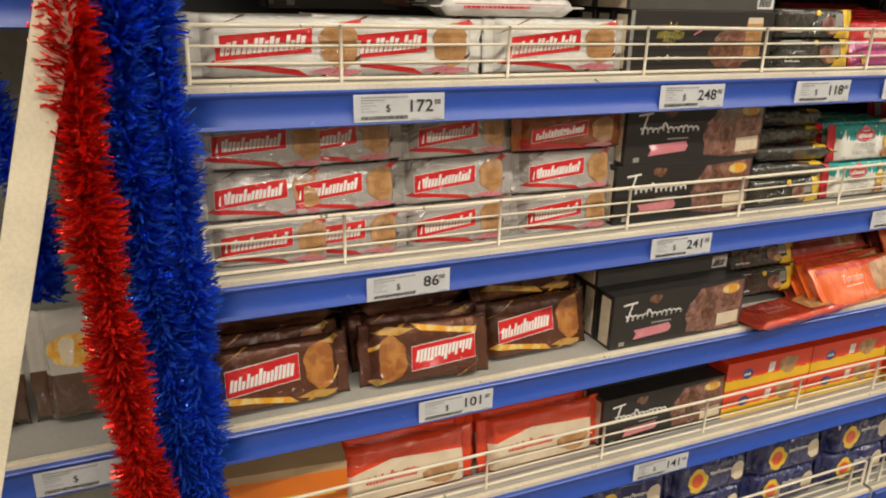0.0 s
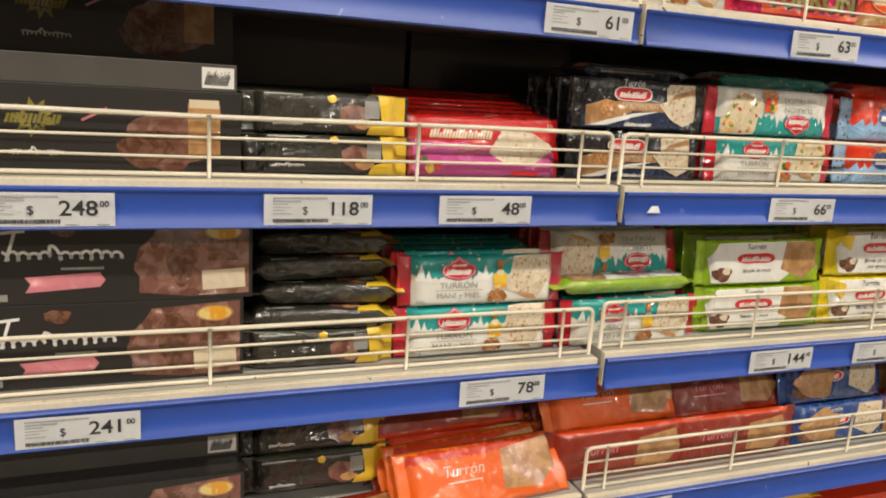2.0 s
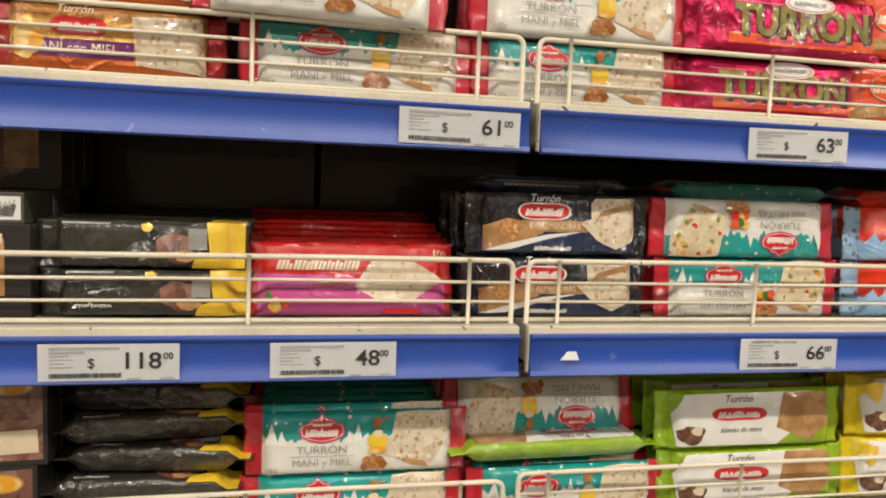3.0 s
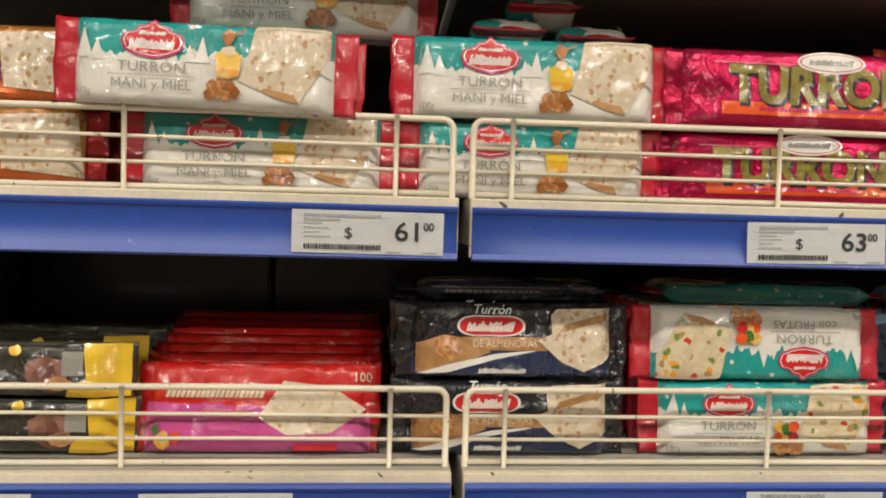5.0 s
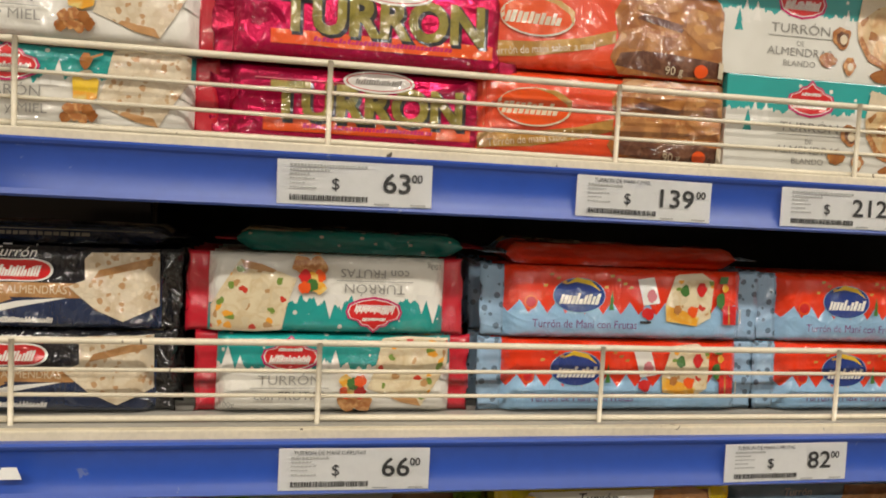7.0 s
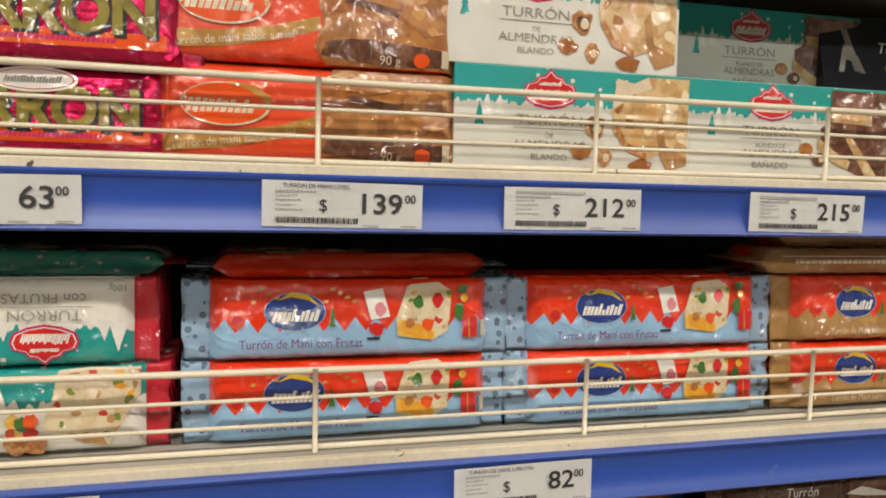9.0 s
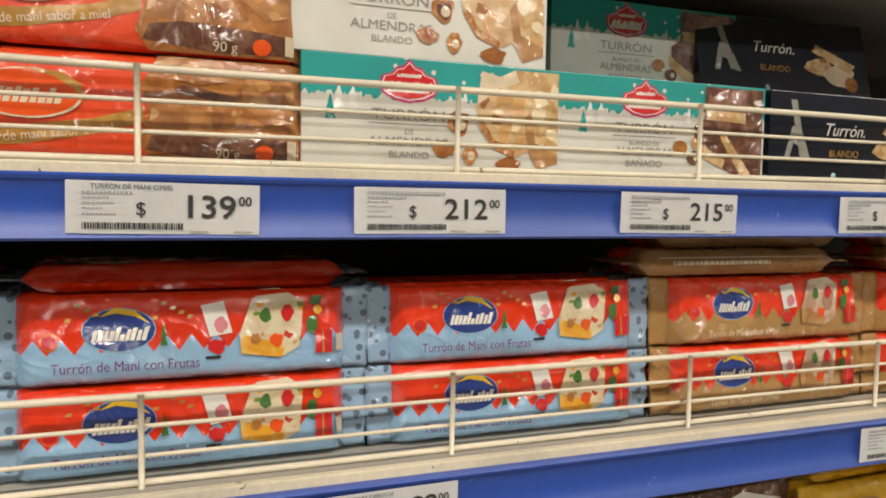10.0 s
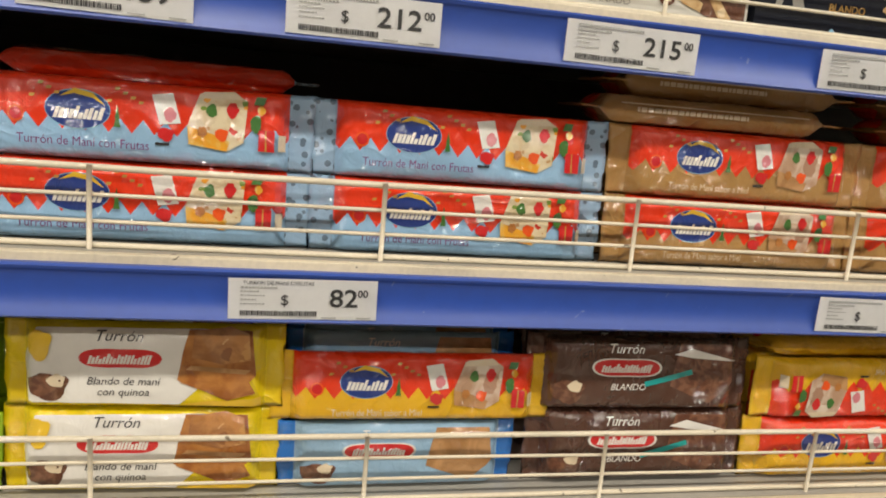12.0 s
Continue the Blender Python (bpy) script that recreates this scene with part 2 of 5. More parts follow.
M_TONER_GREY = worn("label_fine_print", (0.42, 0.42, 0.40), 0.6, 0, 0, 60, 0.1, 0.0)
M_FLOOR = worn("polished_floor_tile", (0.30, 0.28, 0.24), 0.25, 0, 0.3, 6, 0.10, 0.03)
M_WALL = worn("painted_wall", (0.42, 0.39, 0.34), 0.7, 0, 0, 6, 0.06, 0.1)
M_OPP = worn("far_gondola_panel", (0.26, 0.20, 0.15), 0.6, 0, 0, 3, 0.3, 0.1)


# ---- mesh helpers ----
def link_mesh(name, bm, mats, parent=None, label="", smooth=False, at=None):
    me = bpy.data.meshes.new(name)
    bm.to_mesh(me)
    bm.free()
    for m in mats if isinstance(mats, (list, tuple)) else [mats]:
        me.materials.append(m)
    if smooth:
        me.polygons.foreach_set("use_smooth", [True] * len(me.polygons))
    o = new(name, me)
    if at is not None:
        o.matrix_world = at
    if parent is not None:
        o.parent = parent
    if label:
        tagged(o, label)
    return o


def part(name, bm, mats, parent, label="", smooth=False):
    return link_mesh(name, bm, mats, parent, label, smooth)


def box_into(bm, x0, x1, y0, y1, z0, z1, bevel=0.0):
    r = bmesh.ops.create_cube(bm, size=1.0)
    vs = r["verts"]
    for v in vs:
        v.co = Vector((x0 + (v.co.x + 0.5) * (x1 - x0), y0 + (v.co.y + 0.5) * (y1 - y0), z0 + (v.co.z + 0.5) * (z1 - z0)))
    if bevel:
        es = list({e for v in vs for e in v.link_edges})
        bmesh.ops.bevel(bm, geom=es, offset=bevel, segments=2, affect="EDGES", profile=0.6)
    return bm


def box(x0, x1, y0, y1, z0, z1, bevel=0.0):
    return box_into(bmesh.new(), x0, x1, y0, y1, z0, z1, bevel)


def tube_into(bm, pts, r, sides=8):
    rings = []
    for i, p in enumerate(pts):
        p = Vector(p)
        a = Vector(pts[max(i - 1, 0)])
        b = Vector(pts[min(i + 1, len(pts) - 1)])
        t = (b - a).normalized()
        up = Vector((0, 1, 0)) if abs(t.y) < 0.9 else Vector((1, 0, 0))
        s = t.cross(up).normalized()
        u = s.cross(t)
        rings.append([bm.verts.new(p + r * (math.cos(2 * math.pi * k / sides) * s + math.sin(2 * math.pi * k / sides) * u)) for k in range(sides)])
    for a, b in zip(rings, rings[1:]):
        for k in range(sides):
            bm.faces.new((a[k], a[(k + 1) % sides], b[(k + 1) % sides], b[k]))
    bm.faces.new(rings[0])
    bm.faces.new(rings[-1][::-1])
    return bm


def thing(name, m, label, category, group=""):
    e = new(name)
    e.empty_display_size = 0.02
    e.matrix_world = m
    return tagged(e, label, category, group)


# ---- setting ----
X0, X1, JOINT = 0.84, 3.9, 1.9965


def structure(name, bm, mat, label=""):
    return tagged(link_mesh(name, bm, mat), label or "plain " + name.replace("_", " "), "", "", "structure")


structure("floor", box(-2.5, 6.5, -4.0, 1.2, -0.05, 0.0), M_FLOOR, "pale polished supermarket floor")
structure("ceiling", box(-2.5, 6.5, -4.0, 1.2, 3.1, 3.2), M_WALL, "off-white supermarket ceiling")
structure("wall_west", box(-2.6, -2.5, -4.0, 1.2, 0.0, 3.2), M_WALL)
structure("wall_east", box(6.5, 6.6, -4.0, 1.2, 0.0, 3.2), M_WALL)
structure("wall_south", box(-2.5, 6.5, -4.1, -4.0, 0.0, 3.2), M_OPP)
structure("wall_north", box(-2.5, 6.5, 1.2, 1.3, 0.0, 3.2), M_WALL)
for a, b, mt in ((-0.2, X0, M_BACK_LIGHT), (X0 + 0.002, JOINT - 0.001, M_BACK), (JOINT + 0.001, X1, M_BACK)):
    structure("back_panel", box(a, b, 0.402, 0.42, 0.12, 2.1), mt, "dark metal back panel of the shelving")
for x in (X0, JOINT):
    structure("upright", box(x - 0.015, x + 0.015, 0.37, 0.401, 0.0, 2.1), M_STEEL, "slotted steel shelving upright")
structure("plinth", box(-0.2, X1, 0.02, 0.4, 0.0, 0.12), M_STEEL, "dark base plinth of the shelving")


# ---- shelves with price strips and wire guards ----
STRIP_H = 0.036
LIP = 0.0062


def strip_profile(x0, x1, zt):
    """A price strip: slightly concave extrusion with a rolled top and bottom edge, leaning back a little."""
    bm = bmesh.new()
    prof = [(0.004, 0.0), (-0.0015, 0.0), (-0.003, -0.0015), (-0.002, -0.0035), (-0.0006, -0.005), (0.0006, -0.0085), (0.0014, -0.0125), (0.0018, -0.017), (0.0015, -0.0215), (0.0006, -0.0255), (-0.0006, -0.0288), (-0.0016, -0.031), (-0.0022, -0.0325), (-0.003, -0.0345), (-0.0015, -STRIP_H), (0.004, -STRIP_H)]
    n = 24
    rows = [[bm.verts.new((x0 + (x1 - x0) * i / n, y, zt + z)) for y, z in prof] for i in range(n + 1)]
    for a, b in zip(rows, rows[1:]):
        for k in range(len(prof)):
            q = (k + 1) % len(prof)
            bm.faces.new((a[k], b[k], b[q], a[q]))
    for f in bm.faces:
        f.smooth = abs(f.calc_center_median().z - zt + 0.018) < 0.0135
    bm.faces.new(rows[0])
    bm.faces.new(rows[-1][::-1])
    return bm


def shelf(x0, x1, zt, mat, depth=0.38):
    e = thing("shelf", pose((x0 + x1) / 2, 0.2, zt - 0.03), "cream metal shelf with a plastic price strip along its edge", "shelf", "gondola shelves")
    inv = e.matrix_world.inverted()

    def add(name, bm, m, label=""):
        bm.transform(inv)
        return part(name, bm, m, e, label)

    add("tray", box(x0, x1, 0.012, 0.4, zt - 0.026, zt + LIP, 0.0), M_SHELF)
    add("front_lip", box(x0, x1, 0.0045, 0.0115, zt - 0.034, zt + LIP, 0.0012), M_CREAM, "cream enamelled front lip")
    add("price_strip", strip_profile(x0 + 0.001, x1 - 0.001, zt), mat, "glossy plastic price strip")
    return e


def rail_points(x0, x1, z, y, r=0.007, left=True, right=True, zb=0.0):
    pts = []
    if left:
        pts += [(x0, y, zb), (x0, y, z - r)] + [(x0 + r - r * math.cos(a), y, z - r + r * math.sin(a)) for a in (0.4, 0.8, 1.2)]
        pts += [(x0 + r, y, z)]
    else:
        pts += [(x0, y, z)]
    pts += [(x0 + (x1 - x0) * k / 8, y, z + 0.0006 * math.sin(k * 2.1)) for k in range(1, 8)]
    if right:
        pts += [(x1 - r, y, z)] + [(x1 - r + r * math.sin(a), y, z - r + r * math.cos(a)) for a in (0.4, 0.8, 1.2)]
        pts += [(x1, y, z - r), (x1, y, zb)]
    else:
        pts += [(x1, y, z)]
    return pts


def guard(x0, x1, zt, posts, left=True, right=True):
    """Wire guard along a shelf edge: a bent frame, three rails and upright wires in front of them."""
    e = thing("wire_guard", pose((x0 + x1) / 2, 0.02, zt + LIP), "cream plastic-coated wire guard along the shelf edge", "shelf guard", "shelf wire guards")
    inv = e.matrix_world.inverted()
    bm = tube_into(bmesh.new(), rail_points(x0, x1, zt + 0.060, 0.020, left=left, right=right, zb=zt + LIP), 0.0023)
    bm.transform(inv)
    part("frame", bm, M_WIRE, e, smooth=True)
    for dz in (0.0415, 0.0245, 0.0086):
        bm = tube_into(bmesh.new(), [(x0 + 0.002 + (x1 - x0 - 0.004) * k / 8, 0.0205, zt + dz + 0.0005 * math.sin(k * 1.7 + dz * 90)) for k in range(9)], 0.0014 if dz > 0.02 else 0.0022, 6)
        bm.transform(inv)
        part("rail", bm, M_WIRE, e, smooth=True)
    for x in posts:
        bm = tube_into(bmesh.new(), [(x, 0.0168, zt + LIP), (x, 0.0168, zt + 0.035), (x, 0.0168, zt + 0.0615)], 0.0018, 6)
        bm.transform(inv)
        part("upright_wire", bm, M_WIRE, e, smooth=True)
    return e


POSTS_A = [1.016, 1.205, 1.390, 1.577, 1.770, 1.950]
POSTS_B = [2.030, 2.221, 2.423, 2.615, 2.807, 3.000, 3.19, 3.38, 3.57]
# Level 0 is an unseen shelf, added to shade the top row's back panel.
Z = {0: 1.800, 1: 1.594, 2: 1.407, 3: 1.212, 4: 1.042, 5: 0.866, 6: 0.655}
ZB = {0: 1.800, 1: 1.594, 2: 1.407, 3: 1.218, 4: 1.038, 5: 0.850, 6: 0.655}
for k in Z:
    shelf(X0 + 0.02, JOINT - 0.004, Z[k], M_STRIP)
    shelf(JOINT + 0.004, X1, ZB[k], M_STRIP_GREY if k == 5 else M_STRIP)
    if k not in (0, 4):
        guard(X0 + 0.03, 1.989, Z[k], POSTS_A)
    if k:
        guard(2.003, X1 - 0.01, ZB[k], POSTS_B)
shelf(0.3, X0 + 0.0, 1.049, M_STRIP)
shelf(0.3, X0 + 0.0, 1.50, M_STRIP)


# ---- lettering ----
def letters(text, size, bold=0.0, squeeze=1.0, slant=0.0):
    """A flat mesh of a line of text, centred, lying in x and z."""
    cu = bpy.data.curves.new("lettering", "FONT")
    cu.body, cu.size, cu.offset, cu.align_x, cu.align_y, cu.shear = text, size, bold, "CENTER", "CENTER", slant
    cu.resolution_u = 3
    ob = bpy.data.objects.new("lettering", cu)
    me = bpy.data.meshes.new_from_object(ob)
    bm = bmesh.new()
    bm.from_mesh(me)
    bpy.data.objects.remove(ob)
    bpy.data.curves.remove(cu)
    bpy.data.meshes.remove(me)
    for v in bm.verts:
        v.co = Vector((v.co.x * squeeze, 0, v.co.y))
    return bm


def price_label(x, zt, price, w=0.099, title=""):
    e = thing("price_label", pose(x + w / 2, -0.0032, zt - 0.0325) @ pose(0, 0, 0, random.uniform(-1, 1), random.uniform(-0.7, 0.7), 0), "white paper price label reading %s pesos in the price strip" % price, "price label", "shelf price labels")
    h = 0.028
    bm = bmesh.new()
    n = 6
    vs = [[bm.verts.new((-w / 2 + w * i / n, 0.0002 * math.sin(i * 1.3 + x * 9), z)) for z in (0, h)] for i in range(n + 1)]
    for a, b in zip(vs, vs[1:]):
        bm.faces.new((a[0], b[0], b[1], a[1]))
    bmesh.ops.solidify(bm, geom=bm.faces[:], thickness=0.0004)
    part("card", bm, M_PAPER, e)

    def flat(name, bm, cx, cz, m, label=""):
        bm.transform(Matrix.Translation((cx, -0.0007, cz)))
        return part(name, bm, m, e, label)

    flat("price", letters(price, 0.0176, 0.00024, 1.12), w * (0.27 if len(price) < 3 else 0.225), h * 0.52, M_TONER, "black price figures")
    flat("cent_mark", letters("00", 0.0072, 0.00012, 1.0), w * (0.40 if len(price) < 3 else 0.42), h * 0.66, M_TONER)
    flat("currency_sign", letters("$", 0.0105, 0.0), -w * 0.13, h * 0.47, M_TONER)
    bm = bmesh.new()
    random.seed(int(x * 1000))
    q = -w * 0.42
    while q < w * 0.08:
        t = random.choice((0.0004, 0.0007, 0.0011))
        box_into(bm, q, q + t, -0.00005, 0.0, 0.0025, 0.0060)
        q += t + random.choice((0.0004, 0.0006))
    tagged(flat("barcode", bm, 0, 0, M_TONER), kind="stuff")
    bm = bmesh.new()
    for r, (a, b, t) in enumerate(((-0.42, 0.07, 0.0016), (-0.42, -0.18, 0.0014), (-0.42, -0.30, 0.0009), (-0.42, -0.26, 0.0007), (-0.42, -0.32, 0.0007), (-0.42, -0.26, 0.0008))):
        if r == 0 and title:
            continue
        zz = h - 0.0025 - r * 0.0029
        q = a * w
        while q < b * w:
            s = random.uniform(0.001, 0.0022)
            box_into(bm, q, min(q + s, b * w + 0.001), -0.00005, 0.0, zz - t, zz)
            q += s + 0.0005
    for a, b in ((0.12, 0.22), (0.36, 0.46)):
        box_into(bm, a * w, b * w, -0.00005, 0.0, 0.0012, 0.0019)
    tagged(flat("fine_print", bm, 0, 0, M_TONER_GREY), kind="stuff")
    if title:
        flat("product_line", letters(title, 0.0036, 0.0, 0.98), -w * 0.17, h - 0.003, M_TONER)
    return e


# ---- packs ----
def superpoint(v, n=5.0):
    return max(0.0, 1 - abs(v) ** n) ** (1 / n)


class Pack:
    """Front surface of a pack, shared by its body and all that is printed on it."""

    def __init__(self, w, h, d, soft, seed, fin=0.013):
        self.w, self.h, self.d, self.soft, self.seed, self.fin = w, h, d, soft, seed, fin

    def front(self, x, z, lift=0.0):
        if not self.soft:
            return -self.d / 2 - lift
        zz = min(0.999, abs(2 * z / self.h - 1))
        inner = self.w / 2 - self.fin
        e = max(0.0, (inner - abs(x)) / 0.011)
        env = 0.10 + 0.90 * (1 - (1 - min(e, 1.0)) ** 2)
        body = self.d / 2 * superpoint(zz) * env
        p = Vector((x * 38 + self.seed * 9.1, z * 30, self.seed * 3.3))
        q = Vector((x * 110 + self.seed, z * 60 + x * 30, self.seed * 1.7))
        wr = (noise.noise(p) * 0.0016 + noise.noise(q) * 0.0005) * self.soft * min(1.0, e + 0.15) * superpoint(zz, 2)
        if e < 1.2:
            wr += math.sin(z * 190 + x * 150 + self.seed) * 0.0006 * (1 - e / 1.2) * self.soft
            wr += math.sin(z * 900 + self.seed * 2 + x * 40) * 0.0004 * (1 - e / 1.2) * self.soft
        return -body + wr - lift

    def body(self):
        w, h, d = self.w, self.h, self.d
        bm = bmesh.new()
        if not self.soft:
            return box_into(bm, -w / 2, w / 2, -d / 2, d / 2, 0, h, 0.0007)
        inner = w / 2 - self.fin
        xs = [-w / 2, -w / 2 + 0.004, -w / 2 + 0.008] + [-inner + 2 * inner * i / 40 for i in range(41)] + [w / 2 - 0.008, w / 2 - 0.004, w / 2]
        vs = [-1 + 2 * i / 14 for i in range(15)]
        vs = [math.copysign(abs(v) ** 0.75, v) for v in vs]
        rings = []
        for i, x in enumerate(xs):
            ring = []
            pinch = 1.0 - 0.04 * superpoint(min(1.0, abs(x) / (w / 2)), 6)
            tooth = 0.0011 * (1 if i in (0, len(xs) - 1) else 0)
            for v in vs:
                z = h / 2 + v * h / 2 * pinch
                xx = x + (tooth if int((v + 1) * 50) % 2 else -tooth) * (1 if x < 0 else -1)
                ring.append(bm.verts.new((xx, self.front(x, h / 2 + v * h / 2), z)))
            for v in vs[-2:0:-1]:
                z = h / 2 + v * h / 2 * pinch
                zz = superpoint(abs(v))
                e = min(1.0, max(0.0, (inner - abs(x)) / 0.011))
                ring.append(bm.verts.new((x, d / 2 * zz * (0.06 + 0.94 * e) + 0.0003, z)))
            rings.append(ring)
        n = len(rings[0])
        for a, b in zip(rings, rings[1:]):
            for k in range(n):
                bm.faces.new((a[k], b[k], b[(k + 1) % n], a[(k + 1) % n]))
        bm.faces.new(rings[0])
        bm.faces.new(rings[-1][::-1])
        bmesh.ops.recalc_face_normals(bm, faces=bm.faces[:])
        return bm


def poly_into(bm, pts):
    vs = [bm.verts.new((x, 0, z)) for x, z in pts]
    bm.faces.new(vs)


def shape_mesh(pk, s):
    """One printed shape as a flat mesh in the pack's x and z. Places run from 0 to 1 over the front."""
    kind, cx, cz = s[0], (s[3] - 0.5) * pk.w, s[4] * pk.h
    bm = bmesh.new()
    if kind == "oval":
        rx, rz = s[5] * pk.w, s[6] * pk.h
        poly_into(bm, [(cx + rx * math.cos(a), cz + rz * math.sin(a)) for a in [2 * math.pi * i / 28 for i in range(28)]])
    elif kind == "badge":
        rx, rz = s[5] * pk.w, s[6] * pk.h
        pts = []
        for i in range(32):
            a = 2 * math.pi * i / 32
            c, q = math.cos(a), math.sin(a)
            r = 0.8 + 0.2 * abs(c) if q < 0 else 0.75 + 0.25 * abs(c)
            pts.append((cx + rx * math.copysign(abs(c) ** 0.7, c), cz + rz * q * r + (rz * 0.35 if 0.25 < abs(c) < 2 and q > 0.8 and abs(c) < 0.35 else 0)))
        poly_into(bm, pts)
    elif kind == "peak":
        rx, rz = s[5] * pk.w, s[6] * pk.h
        half = [(0, -1.0), (0.5, -0.86), (0.9, -0.56), (1.0, -0.1), (0.9, 0.28), (0.56, 0.44), (0.44, 0.70), (0.22, 0.76), (0.0, 1.12)]
        poly_into(bm, [(cx + rx * a, cz + rz * b) for a, b in half + [(-a, b) for a, b in half[-2:0:-1]]])
    elif kind == "blob":
        rx, rz, sd = s[5] * pk.w, s[6] * pk.h, s[7]
        pts = []
        for i in range(26):
            a = 2 * math.pi * i / 26
            r = 1 + 0.34 * noise.noise(Vector((math.cos(a) * 1.6 + sd, math.sin(a) * 1.6, sd)))
            pts.append((cx + rx * r * math.cos(a), cz + rz * r * math.sin(a)))
        poly_into(bm, pts)
    elif kind == "quad":
        rx, rz, sk = s[5] * pk.w / 2, s[6] * pk.h / 2, s[7] if len(s) > 7 else 0.0
        ro = s[8] if len(s) > 8 else 0.0
        pts = [(-rx - sk * rz, -rz), (rx - sk * rz, -rz), (rx + sk * rz, rz), (-rx + sk * rz, rz)]
        poly_into(bm, [(cx + x * math.cos(ro) - z * math.sin(ro), cz + x * math.sin(ro) + z * math.cos(ro)) for x, z in pts])
    elif kind == "poly":
        poly_into(bm, [((a - 0.5) * pk.w, b * pk.h) for a, b in s[5]])
    elif kind == "star":
        rx = s[5] * pk.w
        poly_into(bm, [(cx + rx * (1 if i % 2 else 0.55) * math.cos(i * math.pi / 9), cz + rx * (1 if i % 2 else 0.55) * math.sin(i * math.pi / 9)) for i in range(18)])
    elif kind == "tree":
        r, t = s[5] * pk.w, s[6] * pk.h
        poly_into(bm, [(cx - r, cz), (cx + r, cz), (cx + r * 0.45, cz + t * 0.4), (cx + r * 0.7, cz + t * 0.4), (cx, cz + t), (cx - r * 0.7, cz + t * 0.4), (cx - r * 0.45, cz + t * 0.4)])
    elif kind == "bars":
        w, h, n, ro = s[5] * pk.w, s[6] * pk.h, s[7], s[8] if len(s) > 8 else 0.0
        rr = random.Random(n * 17 + int(cx * 999))
        step = w / n
        for i in range(n):
            ww = step * rr.uniform(0.84, 0.93)
            hh = h * rr.uniform(0.70, 1.0)
            a = -w / 2 + i * step
            h2 = h * rr.uniform(0.45, 1.0)
            cuts = [(a, a + ww * 0.40, -h / 2, -h / 2 + hh), (a + ww * 0.52, a + ww, -h / 2, -h / 2 + h2)]
            for x0, x1, z0, z1 in cuts:
                pts = [(x0, z0), (x1, z0), (x1, z1), (x0, z1)]
                poly_into(bm, [(cx + (x + 0.3 * z) * math.cos(ro) - z * math.sin(ro), cz + x * math.sin(ro) + z * math.cos(ro)) for x, z in pts])
    elif kind == "text":
        bm.free()
        size, text = s[5] * pk.h, s[6]
        opt = s[7] if len(s) > 7 else {}
        bm = letters(text, size, opt.get("bold", 0.0), opt.get("squeeze", 1.0), opt.get("slant", 0.0))
        bm.transform(Matrix.Translation((cx, 0, cz)) @ Matrix.Rotation(-opt.get("turn", 0.0), 4, "Y"))
    elif kind == "squiggle":
        w, h = s[5] * pk.w, s[6] * pk.h
        ts = [i / 140 for i in range(141)]
        tall = [max(0.0, 1 - abs(t - q) / 0.035) for t in ts for q in (0.40,)]
        up = [(cx - w / 2 + w * t + h * 0.10 * math.sin(t * 74), cz + h * ((0.17 + 0.05 * math.sin(t * 19)) * math.sin(t * 74 + 1.6) + 0.45 * a) + h * 0.05) for t, a in zip(ts, tall)]
        for (a, b), (c, e) in zip(up, up[1:]):
            dx, dz = c - a, e - b
            q = math.hypot(dx, dz) or 1
            ox, oz = -dz / q * h * 0.065, dx / q * h * 0.065
            poly_into(bm, [(a + ox, b + oz), (a - ox, b - oz), (c - ox, e - oz), (c + ox, e + oz)])
    if pk.soft:
        for ax, step, lo, hi in ((0, 0.005, -pk.w / 2, pk.w / 2), (2, 0.005, 0, pk.h)):
            xs = [v.co[ax] for v in bm.verts]
            q = math.ceil(min(xs) / step) * step
            no = Vector((1, 0, 0)) if ax == 0 else Vector((0, 0, 1))
            while q < max(xs):
                bmesh.ops.bisect_plane(bm, geom=bm.verts[:] + bm.edges[:] + bm.faces[:], plane_co=no * q, plane_no=no)
                q += step
    return bm


PLAIN_NAMES = ("wrapper", "carton", "end_seal")
PRINT_NAMES = {"l": "logo", "p": "picture", "t": "lettering", "b": "banner", "s": "sticker"}


